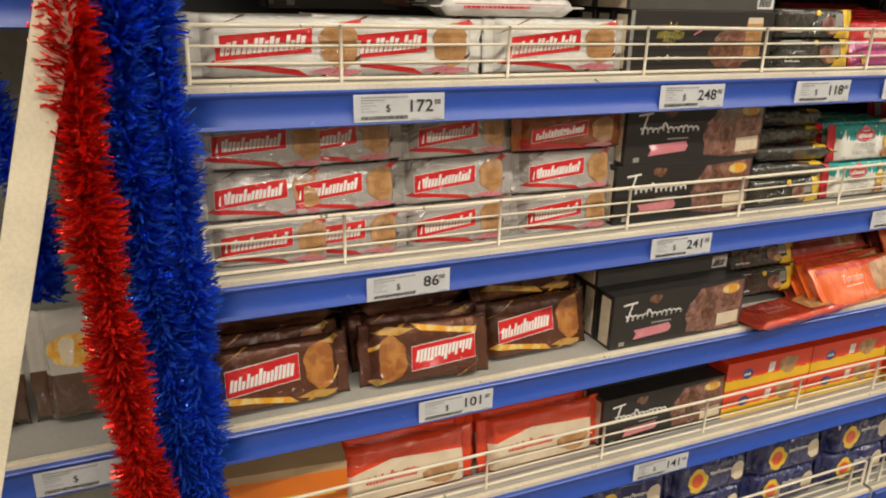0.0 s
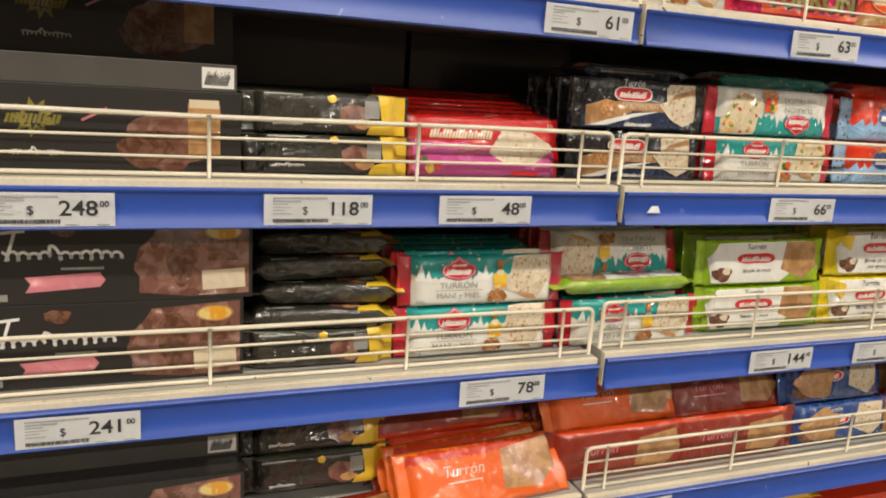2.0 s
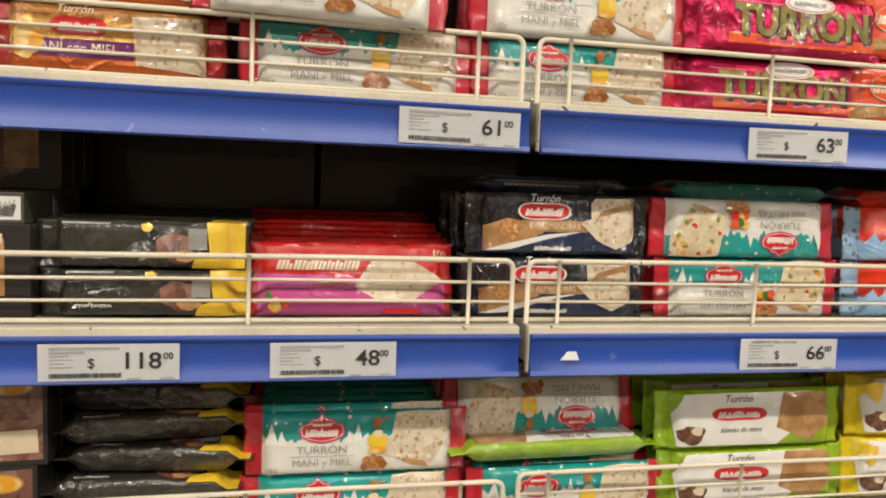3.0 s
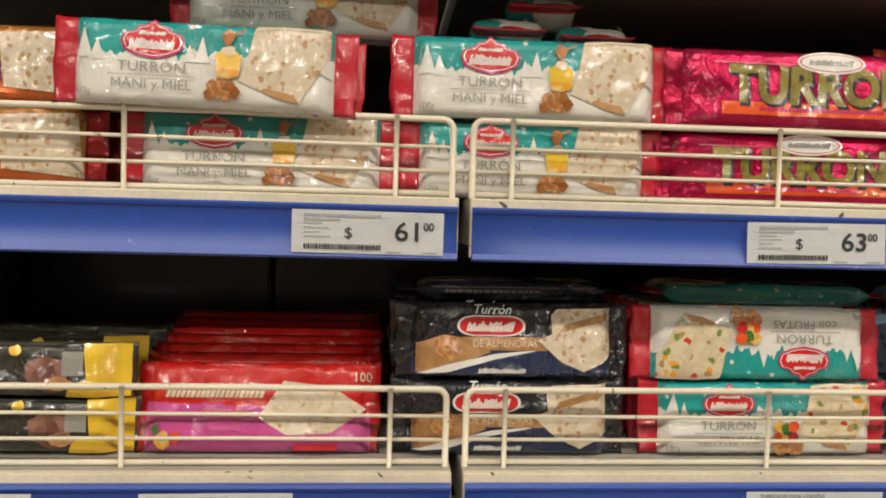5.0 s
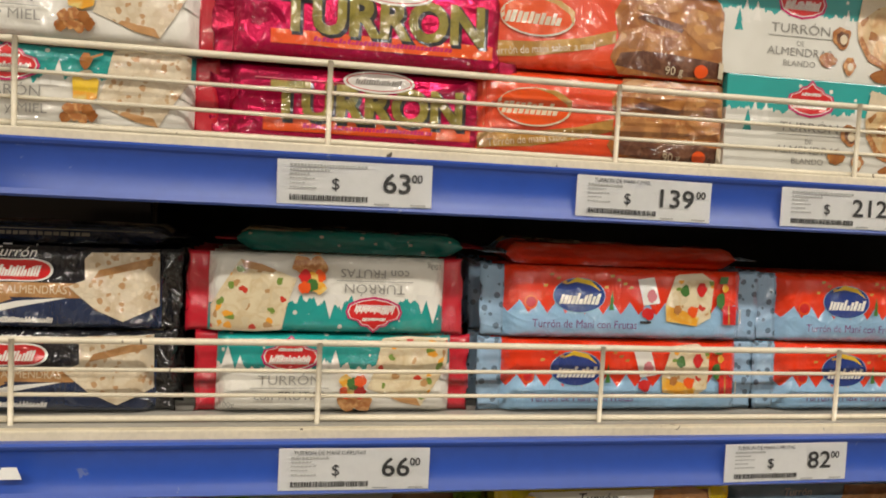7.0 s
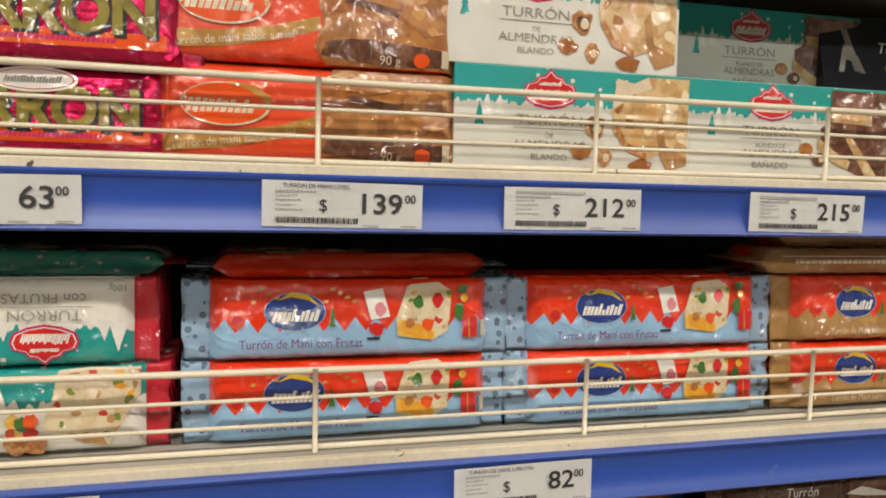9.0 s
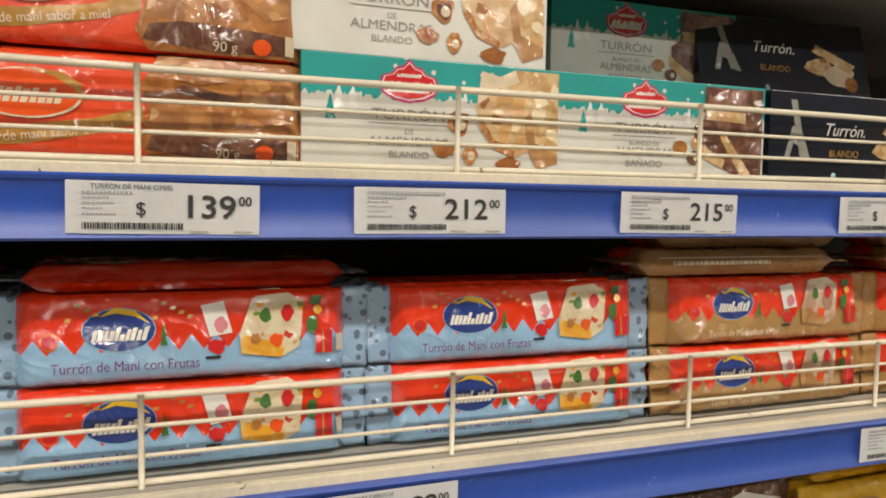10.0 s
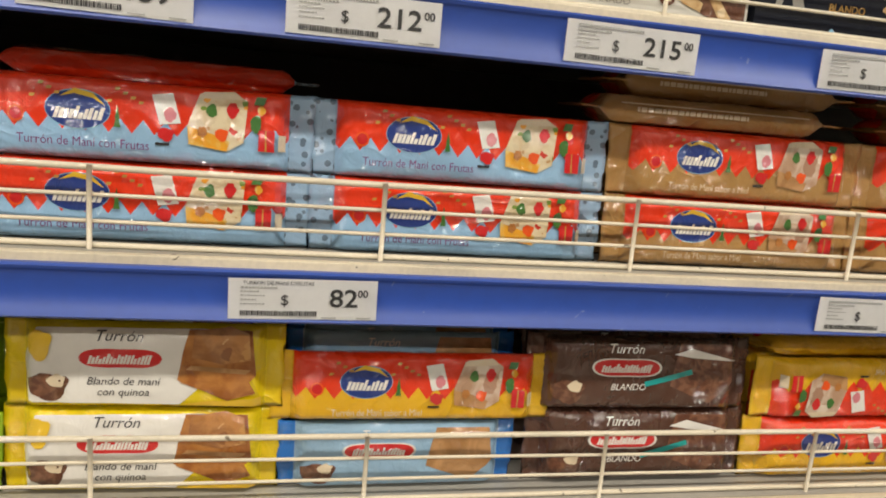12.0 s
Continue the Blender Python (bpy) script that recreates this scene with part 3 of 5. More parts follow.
def make_pack(name, label, category, w, h, d, mat, shapes, soft=1.0, seed=1, fin=0.013, group=""):
    """A pack with its prints as parts. Shapes: kind, part key and ink, layer, centre x, centre z, sizes."""
    e = thing(name, pose(0, -60, 0), label, category, group or "packs: " + label[:40])
    pk = Pack(w, h, d, soft, seed, fin)
    whole = pk.body()
    if soft:
        for sgn in (-1, 1):
            seal = whole.copy()
            bmesh.ops.delete(seal, geom=[f for f in seal.faces if f.calc_center_median().x * sgn < w / 2 - fin - 0.001], context="FACES")
            part("end_seal", seal, mat, e, "crimped film end seal", smooth=True)
        bmesh.ops.delete(whole, geom=[f for f in whole.faces if abs(f.calc_center_median().x) >= w / 2 - fin - 0.001], context="FACES")
    part("wrapper" if soft else "carton", whole, mat, e, smooth=bool(soft))
    byname = {}
    for i, s in enumerate(shapes):
        byname.setdefault((s[1], i if s[1] in "pbts" else 0), []).append((i, s))
    for key, items in byname.items():
        out, mats = bmesh.new(), []
        for i, s in items:
            bm = shape_mesh(pk, s)
            ink = INK[s[2]]
            if ink not in mats:
                mats.append(ink)
            idx = mats.index(ink)
            for v in bm.verts:
                proud = 0.0007 if abs(v.co.x) > w / 2 - fin - 0.012 else 0.0
                v.co.y = pk.front(v.co.x, v.co.z, 0.00034 + 0.00010 * i + proud if soft else 0.00012 + 0.00004 * i)
            for f in bm.faces:
                f.material_index = idx
                if f.normal.length == 0:
                    f.normal_update()
            tmp = bpy.data.meshes.new("tmp")
            bm.to_mesh(tmp)
            bm.free()
            out.from_mesh(tmp)
            bpy.data.meshes.remove(tmp)
        for f in out.faces:
            f.normal_update()
            if f.normal.y > 0:
                f.normal_flip()
        part(PRINT_NAMES[key[0]], out, mats, e, smooth=bool(soft))
    if name == "chocolate_box":
        part("side_label", box(-w / 2 - 0.0006, -w / 2, -d / 2 + 0.007, d / 2 - 0.009, h * 0.06, h * 0.92), INK["cream"], e, "pale printed side label")
    return e, pk


KINDS = {}


def kind(key, name, label, category, w, h, d, mat, shapes, soft=1.0, variants=2, fin=0.013):
    KINDS[key] = [make_pack(name, label, category, w, h, d, mat, shapes, soft, 1 + 3 * i + len(KINDS), fin) for i in range(variants if soft else 1)]


RND = random.Random(5)


def put(key, x, z, y=0.036, flip=False, tilt=0.0, yaw=0.0, roll=0.0, lie=False, plain=False, grow=1.0, thin=0.7):
    """A copy of a pack with its left front bottom corner at x, y, z. flip: upside down; lie: flat on its back."""
    e, pk = RND.choice(KINDS[key])
    m = Matrix.Translation((x + pk.w / 2, y + pk.d / 2, z))
    m = m @ pose(0, 0, 0, 0, roll, yaw)
    if lie:
        flat = thin if pk.soft else 1.0
        m = Matrix.Translation((x + pk.w / 2, y, z + flat * pk.d / 2)) @ pose(0, 0, 0, 0, roll, yaw) @ pose(0, 0, 0, -90 + tilt, 0, 0) @ Matrix.Diagonal((1, flat, 1, 1))
    else:
        m = m @ pose(0, 0, 0, -tilt, 0, 0)
    if grow != 1.0:
        m = m @ Matrix.Scale(grow, 4)
    if flip:
        m = m @ Matrix.Translation((0, 0, pk.h)) @ pose(0, 0, 0, 0, 180, 0)
    o = copy_thing(e, m)
    if plain:
        for c in list(o.children):
            if c.name.split(".")[0] not in PLAIN_NAMES:
                bpy.data.objects.remove(c)
    return o


def edge_print(o, key, ink, n=14):
    """Lettering along the long edge of a pack that lies flat."""
    pk = KINDS[key][0][1]
    rr = random.Random(n)
    bm = bmesh.new()
    for z0, z1, a0, a1 in ((-0.002, 0.002, -0.30, 0.12), (-0.0055, -0.0045, -0.36, 0.36)):
        a = a0 * pk.w
        while a < a1 * pk.w:
            s = rr.uniform(0.002, 0.006) if z1 > 0 else 0.03
            vs = [bm.verts.new(c) for c in ((a, z0, -0.0006), (a, z1, -0.0006), (min(a + s, a1 * pk.w + 0.001), z1, -0.0006), (min(a + s, a1 * pk.w + 0.001), z0, -0.0006))]
            bm.faces.new(vs)
            a += s + (0.0009 if z1 > 0 else 0)
    part("edge_lettering", bm, INK[ink], o, "printed line along the edge")


def stack(key, x, z, rows=2, deep=3, y=0.036, rise=0.0, pitch=None, drop=0.0, jx=0.003, tilt=3.0, flips=(), yaw=0.0, roll=0.0, grow=1.0, wobble=1.0):
    """Packs on edge, some rows high and some deep; those behind stand a little out of line."""
    pk = KINDS[key][0][1]
    pitch = pitch or pk.d + 0.0015
    for r in range(rows):
        for q in range(deep if r == rows - 1 else min(2, deep)):
            dx = RND.uniform(-jx, jx)
            put(key, x + dx, z + r * (pk.h - 0.0012) + rise * q, y + q * pitch + r * 0.002, flip=(r in flips), tilt=tilt if pk.soft else 0.4, yaw=(RND.uniform(-wobble, wobble) if pk.soft else RND.uniform(-0.3, 0.3)) + yaw, roll=roll + (RND.uniform(-0.5, 0.5) * wobble if wobble > 1 else 0), grow=grow, plain=q >= (2 if pk.soft else 1))



# ---- kinds of packs ----
SNOW, FILM = (0.70, 0.69, 0.63), (0.80, 0.78, 0.71)


def nougat_kind(key, name_extra, picture, fin=RED, words="MANI y MIEL", picks=()):
    w, h = 0.193, 0.057
    mat = wrap_material("teal_white_film_" + key, w, h, [(0, FILM), (0.60, TEAL)], fin=fin, fin_w=0.014, jag=0.42, dots=(0.6, SNOW), rough=0.3)
    kind(key, "nougat_bar", "teal and white foil nougat bar, " + name_extra, "nougat bar", w, h, 0.024, mat, [
        ("poly", "b", "white", 0, 0, [(0.085, 0.50), (0.115, 0.84), (0.145, 0.50)]), ("poly", "b", "white", 0, 0, [(0.135, 0.48), (0.158, 0.72), (0.18, 0.48)]),
        ("poly", "b", "white", 0, 0, [(0.47, 0.50), (0.495, 0.80), (0.52, 0.50)]), ("poly", "b", "white", 0, 0, [(0.435, 0.50), (0.455, 0.70), (0.475, 0.50)]),
        ("poly", "b", "white", 0, 0, [(0.885, 0.46), (0.90, 0.62), (0.925, 0.64), (0.925, 0.40)]),
        ("poly", "p", picture, 0, 0, [(0.615, 0.32), (0.645, 0.60), (0.665, 0.94), (0.76, 0.975), (0.915, 0.96), (0.915, 0.66), (0.87, 0.40), (0.815, 0.10), (0.74, 0.15), (0.69, 0.22)]),
        ("poly", "p", "tan", 0, 0, [(0.69, 0.22), (0.70, 0.255), (0.80, 0.20), (0.815, 0.10), (0.74, 0.15)]),
        ("poly", "p", "cream", 0, 0, [(0.665, 0.90), (0.67, 0.95), (0.76, 0.975), (0.915, 0.96), (0.915, 0.93), (0.76, 0.945)]),
        ("peak", "l", "magenta", 0.335, 0.73, 0.104, 0.215), ("peak", "l", "white", 0.335, 0.73, 0.096, 0.187), ("peak", "l", "red", 0.335, 0.73, 0.092, 0.176),
        ("bars", "l", "white", 0.335, 0.68, 0.145, 0.125, 9), ("bars", "l", "white", 0.335, 0.80, 0.085, 0.045, 8),
        ("text", "t", "grey", 0.335, 0.415, 0.165, "TURRÓN", {"squeeze": 1.12}),
        ("quad", "t", "grey", 0.335, 0.325, 0.28, 0.010),
        ("text", "t", "grey", 0.335, 0.225, 0.15, words, {"squeeze": 1.08}), ("text", "t", "grey", 0.115, 0.12, 0.10, "100g", {}),
    ] + list(picks))


nougat_kind("honey", "printed with honey and peanuts", "nougat", picks=[
    ("poly", "p", "yellow", 0, 0, [(0.545, 0.36), (0.54, 0.60), (0.565, 0.66), (0.61, 0.64), (0.625, 0.58), (0.62, 0.38), (0.585, 0.33)]), ("poly", "p", "honey", 0, 0, [(0.545, 0.36), (0.543, 0.46), (0.62, 0.44), (0.62, 0.38), (0.585, 0.33)]), ("blob", "p", "cream", 0.585, 0.645, 0.025, 0.05, 4.0),
    ("blob", "p", "caramel", 0.580, 0.80, 0.020, 0.085, 5.0), ("quad", "p", "caramel", 0.612, 0.86, 0.050, 0.028, 0.0, 0.4)] + [
    ("blob", "p", "nut" if i % 3 else "caramel", 0.522 + 0.028 * (i % 4) + 0.012 * (i // 4), 0.15 + 0.10 * (i // 4) + 0.03 * (i % 2), 0.018, 0.062, 2.0 + i) for i in range(7)])
nougat_kind("fruit", "printed with candied fruit", "fruit", words="con FRUTAS", picks=[
    ("blob", "p", "nut", 0.545, 0.17, 0.040, 0.12, 5.0), ("blob", "p", "nut", 0.60, 0.14, 0.035, 0.10, 6.0)] + [
    ("blob", "p", ("orange", "honey", "red", "honey", "green", "orange")[i], 0.535 + 0.026 * (i % 3), 0.28 + 0.11 * (i // 3) + 0.03 * (i % 2), 0.022, 0.075, 3.0 + i) for i in range(6)])

w, h = 0.199, 0.056
kind("magenta", "nougat_bar", "shiny magenta foil nougat bar lettered in gold", "nougat bar", w, h, 0.024,
     wrap_material("magenta_foil", w, h, [(0, (0.56, 0.006, 0.075))], fin=(0.42, 0.005, 0.05), fin_w=0.013, rough=0.20, metal=0.55, crinkle=1.5), [
         ("quad", "b", "orange", 0.54, 0.24, 0.72, 0.16),
         ("bars", "t", "magenta", 0.54, 0.24, 0.45, 0.06, 17),
         ("text", "t", "black", 0.548, 0.485, 0.62, "TURRON", {"bold": 0.0021, "squeeze": 0.93}),
         ("text", "t", "olive", 0.54, 0.51, 0.62, "TURRON", {"bold": 0.0014, "squeeze": 0.93}),
         ("oval", "l", "white", 0.57, 0.83, 0.125, 0.14), ("oval", "l", "red", 0.57, 0.83, 0.115, 0.115),
         ("oval", "l", "white", 0.57, 0.83, 0.11, 0.105), ("bars", "l", "grey", 0.57, 0.83, 0.16, 0.08, 9),
         ("quad", "b", "pink", 0.30, 0.79, 0.30, 0.012)], fin=0.012)

w, h = 0.196, 0.065
kind("redgold", "nougat_pack", "red film pack of nougat with a gold ribbon and caramel picture", "nougat pack", w, h, 0.022,
     wrap_material("red_gold_film", w, h, [(0, (0.80, 0.075, 0.018))], fin=(0.70, 0.06, 0.02), fin_w=0.004, rough=0.30, coat=1.0, crinkle=1.0), [
         ("poly", "b", "gold", 0, 0, [(0.015, 0.10), (0.015, 0.27), (0.20, 0.30), (0.38, 0.38), (0.52, 0.50), (0.52, 0.36), (0.38, 0.24), (0.20, 0.14)]),
         ("poly", "p", "caramel", 0, 0, [(0.54, 0.03), (0.50, 0.20), (0.53, 0.45), (0.51, 0.70), (0.56, 0.97), (0.985, 0.97), (0.985, 0.03)]),
         ("poly", "p", "choc", 0, 0, [(0.52, 0.12), (0.54, 0.26), (0.64, 0.31), (0.88, 0.26), (0.97, 0.22), (0.97, 0.06), (0.72, 0.05)]),
         ("poly", "p", "toffee", 0, 0, [(0.53, 0.32), (0.54, 0.50), (0.62, 0.58), (0.80, 0.50), (0.83, 0.36), (0.66, 0.30)]),
         ("poly", "p", "nut", 0, 0, [(0.54, 0.50), (0.62, 0.58), (0.80, 0.50), (0.79, 0.46), (0.62, 0.52)]),
         ("poly", "p", "choc", 0, 0, [(0.60, 0.66), (0.63, 0.72), (0.80, 0.62), (0.78, 0.54)]),
         ("poly", "p", "toffee", 0, 0, [(0.78, 0.60), (0.82, 0.84), (0.96, 0.74), (0.95, 0.42), (0.88, 0.36)]),
         ("poly", "p", "caramel", 0, 0, [(0.82, 0.84), (0.86, 0.90), (0.98, 0.82), (0.96, 0.74)]),
         ("poly", "p", "toffee", 0, 0, [(0.60, 0.76), (0.62, 0.93), (0.74, 0.94), (0.77, 0.78), (0.68, 0.72)]),
         ("poly", "p", "tan", 0, 0, [(0.55, 0.90), (0.60, 0.97), (0.64, 0.97), (0.60, 0.86)]),
         ("oval", "l", "cream", 0.215, 0.57, 0.142, 0.215), ("oval", "l", "orange", 0.212, 0.572, 0.136, 0.200), ("poly", "l", "gold", 0, 0, [(0.20, 0.785), (0.30, 0.76), (0.355, 0.66), (0.352, 0.50), (0.335, 0.62), (0.28, 0.72)]),
         ("bars", "l", "cream", 0.205, 0.57, 0.215, 0.17, 5),
         ("text", "t", "cream", 0.24, 0.225, 0.12, "Turrón de maní sabor a miel", {"squeeze": 0.86, "turn": 0.13}),
         ("text", "t", "cream", 0.755, 0.10, 0.13, "90 g", {}),
         ("oval", "s", "orange", 0.865, 0.12, 0.028, 0.075), ("quad", "s", "cream", 0.950, 0.15, 0.030, 0.18)], soft=0.6, fin=0.003)


def almond_box(key, label, slab, deep_name, extra):
    w, h = 0.184, 0.074
    kind(key, "nougat_box", label, "nougat box", w, h, 0.024,
         wrap_material("snow_card_" + key, w, h, [(0, SNOW), (0.66, TEAL)], jag=0.30, dots=(0.66, SNOW), rough=0.35, crinkle=0, coat=0.5), [
             ("tree", "p", "white", 0.13, 0.52, 0.022, 0.24), ("tree", "p", "white", 0.18, 0.55, 0.018, 0.20), ("tree", "p", "teal", 0.10, 0.44, 0.020, 0.22), ("tree", "p", "white", 0.60, 0.58, 0.015, 0.18),
             ("peak", "l", "magenta", 0.385, 0.79, 0.112, 0.185), ("peak", "l", "white", 0.385, 0.79, 0.103, 0.160), ("peak", "l", "red", 0.385, 0.79, 0.099, 0.150), ("bars", "l", "white", 0.385, 0.75, 0.16, 0.10, 9), ("bars", "l", "white", 0.385, 0.85, 0.09, 0.035, 8),
             ("text", "t", "grey", 0.385, 0.50, 0.135, "TURRÓN", {"squeeze": 1.25}), ("quad", "t", "grey", 0.385, 0.425, 0.30, 0.008)] + [
             ("text", "t", "grey", 0.385, z, s, t, {"squeeze": q}) for t, z, s, q in deep_name] + extra, soft=0)


almond_box("almond", "white and teal cardboard nougat box with almonds printed on it", "almond",
           (("DE", 0.355, 0.07, 1.0), ("ALMENDRAS", 0.265, 0.115, 1.15), ("BLANDO", 0.15, 0.085, 1.1)), [
               ("poly", "p", "almond", 0, 0, [(0.655, 0.44), (0.645, 0.60), (0.665, 0.94), (0.74, 0.90), (0.80, 0.97), (0.985, 0.97), (0.985, 0.12), (0.90, 0.05), (0.86, 0.22), (0.80, 0.16), (0.71, 0.24)]),
               ("poly", "p", "cream", 0, 0, [(0.645, 0.62), (0.665, 0.94), (0.74, 0.90), (0.80, 0.97), (0.82, 0.86), (0.74, 0.80)]),
               ("poly", "p", "tan", 0, 0, [(0.86, 0.22), (0.84, 0.52), (0.87, 0.60), (0.89, 0.30), (0.985, 0.20), (0.985, 0.12), (0.90, 0.05)]),
               ("poly", "p", "nut", 0, 0, [(0.655, 0.44), (0.71, 0.24), (0.80, 0.16), (0.805, 0.22), (0.72, 0.32), (0.67, 0.50)]),
               ("blob", "p", "nut", 0.575, 0.46, 0.045, 0.11, 3.0), ("blob", "p", "choc", 0.58, 0.45, 0.030, 0.075, 3.0), ("oval", "p", "cream", 0.585, 0.44, 0.018, 0.05), ("blob", "p", "caramel", 0.515, 0.22, 0.042, 0.075, 2.0), ("blob", "p", "nut", 0.62, 0.17, 0.030, 0.085, 5.0), ("oval", "p", "cream", 0.625, 0.165, 0.014, 0.04), ("blob", "p", "caramel", 0.78, 0.09, 0.050, 0.070, 6.0)])
almond_box("bathed", "teal and white cardboard nougat box showing chocolate coated nougat", "choc",
           (("BLANDO DE", 0.355, 0.065, 1.0), ("ALMENDRAS", 0.27, 0.115, 1.05), ("BAÑADO", 0.15, 0.095, 1.1)), [
               ("poly", "p", "choc", 0, 0, [(0.63, 0.56), (0.68, 0.64), (0.68, 0.97), (0.985, 0.97), (0.985, 0.04), (0.86, 0.04), (0.70, 0.22), (0.635, 0.40)]),
               ("poly", "p", "cocoa", 0, 0, [(0.69, 0.74), (0.71, 0.96), (0.90, 0.93), (0.89, 0.72)]),
               ("poly", "p", "almond", 0, 0, [(0.62, 0.34), (0.62, 0.46), (0.70, 0.33), (0.79, 0.22), (0.78, 0.13), (0.70, 0.20)]),
               ("poly", "p", "almond", 0, 0, [(0.685, 0.63), (0.685, 0.74), (0.89, 0.72), (0.895, 0.61)]),
               ("poly", "p", "almond", 0, 0, [(0.76, 0.46), (0.785, 0.50), (0.93, 0.08), (0.88, 0.04)]),
               ("oval", "p", "caramel", 0.56, 0.33, 0.035, 0.07), ("oval", "p", "choc", 0.63, 0.23, 0.035, 0.07), ("oval", "p", "cream", 0.64, 0.23, 0.012, 0.03)])

w, h = 0.186, 0.074
kind("night", "nougat_box", "blue-black cardboard nougat box with a grey ribbon bow", "nougat box", w, h, 0.026,
     wrap_material("midnight_card", w, h, [(0, (0.006, 0.009, 0.018))], rough=0.25, crinkle=0, coat=0.0), [
         ("quad", "b", "grey", 0.16, 0.60, 0.035, 0.62, -0.25), ("quad", "b", "grey", 0.12, 0.45, 0.03, 0.35, 0.3), ("quad", "b", "grey", 0.20, 0.38, 0.03, 0.22, -0.4), ("blob", "b", "grey", 0.15, 0.50, 0.04, 0.07, 3.0),
         ("text", "t", "white", 0.43, 0.60, 0.20, "Turrón.", {"slant": 0.35}), ("text", "t", "gold", 0.43, 0.34, 0.11, "BLANDO", {}),
         ("blob", "p", "almond", 0.70, 0.40, 0.09, 0.10, 1.0), ("blob", "p", "cream", 0.82, 0.30, 0.09, 0.14, 6.0), ("poly", "p", "almond", 0, 0, [(0.66, 0.60), (0.69, 0.70), (0.92, 0.45), (0.88, 0.34)]),
         ("oval", "p", "caramel", 0.88, 0.20, 0.04, 0.10), ("oval", "s", "sky", 0.37, 0.08, 0.014, 0.05)], soft=0)

w, h = 0.172, 0.057
kind("purple", "nougat_bar", "golden foil nougat bar with a purple ribbon", "nougat bar", w, h, 0.024,
     wrap_material("golden_foil", w, h, [(0, (0.60, 0.14, 0.03)), (0.35, (0.60, 0.33, 0.08)), (0.8, (0.35, 0.15, 0.03))], fin=(0.35, 0.02, 0.02), fin_w=0.014, jag=0.2, rough=0.25, metal=0.3, crinkle=1.3), [
         ("quad", "b", "purple", 0.36, 0.38, 0.50, 0.24), ("text", "t", "cream", 0.36, 0.38, 0.20, "MANÍ con MIEL", {"squeeze": 0.85}),
         ("blob", "p", "honey", 0.16, 0.45, 0.07, 0.22, 2.0), ("poly", "p", "nougat", 0, 0, [(0.62, 0.2), (0.60, 0.85), (0.90, 0.90), (0.92, 0.12)]),
         ("badge", "l", "red", 0.38, 0.68, 0.12, 0.15), ("bars", "l", "white", 0.38, 0.67, 0.16, 0.12, 8), ("text", "t", "cream", 0.36, 0.9, 0.16, "Turrón", {"slant": 0.3})])

w, h = 0.162, 0.040
kind("nightyellow", "chocolate_bar", "black film chocolate bar with a yellow end", "chocolate bar", w, h, 0.030,
     wrap_material("black_yellow_film", w, h, [(0, (0.035, 0.032, 0.024)), (0.93, (0.10, 0.10, 0.07))], rough=0.26, coat=0.9), [
         ("poly", "b", "yellow", 0, 0, [(0.73, 0.03), (0.75, 0.24), (0.82, 0.34), (0.80, 0.97), (0.985, 0.97), (0.985, 0.03)]),
         ("blob", "p", "cocoa", 0.66, 0.45, 0.10, 0.30, 3.0), ("blob", "p", "tan", 0.70, 0.28, 0.06, 0.12, 2.0), ("quad", "p", "grey", 0.76, 0.62, 0.09, 0.42), ("blob", "b", "yellow", 0.52, 0.84, 0.028, 0.09, 7.0),
         ("squiggle", "l", "white", 0.26, 0.22, 0.17, 0.16), ("quad", "t", "grey", 0.24, 0.9, 0.22, 0.04)], soft=0.8)

w, h = 0.172, 0.066
kind("rosepack", "nougat_bar", "red and pink glossy film nougat bar", "nougat bar", w, h, 0.022,
     wrap_material("red_pink_film", w, h, [(0, (0.58, 0.08, 0.30)), (0.50, (0.56, 0.010, 0.008))], fin=(0.40, 0.01, 0.01), fin_w=0.006, jag=0.1, rough=0.2, coat=1.0, crinkle=1.7, slope=0.12), [
         ("poly", "p", "nougat", 0, 0, [(0.50, 0.38), (0.60, 0.78), (0.80, 0.72), (0.95, 0.48), (0.80, 0.22), (0.62, 0.2)]),
         ("bars", "l", "cream", 0.33, 0.68, 0.40, 0.17, 10), ("text", "t", "gold", 0.38, 0.42, 0.13, "TURRÓN", {}),
         ("blob", "p", "honey", 0.12, 0.14, 0.03, 0.09, 1.0), ("blob", "p", "orange", 0.17, 0.17, 0.02, 0.06, 4.0), ("blob", "p", "green", 0.09, 0.26, 0.018, 0.05, 4.0),
         ("quad", "b", "red", 0.74, 0.07, 0.18, 0.06), ("text", "t", "cream", 0.93, 0.82, 0.14, "100", {})], fin=0.006)

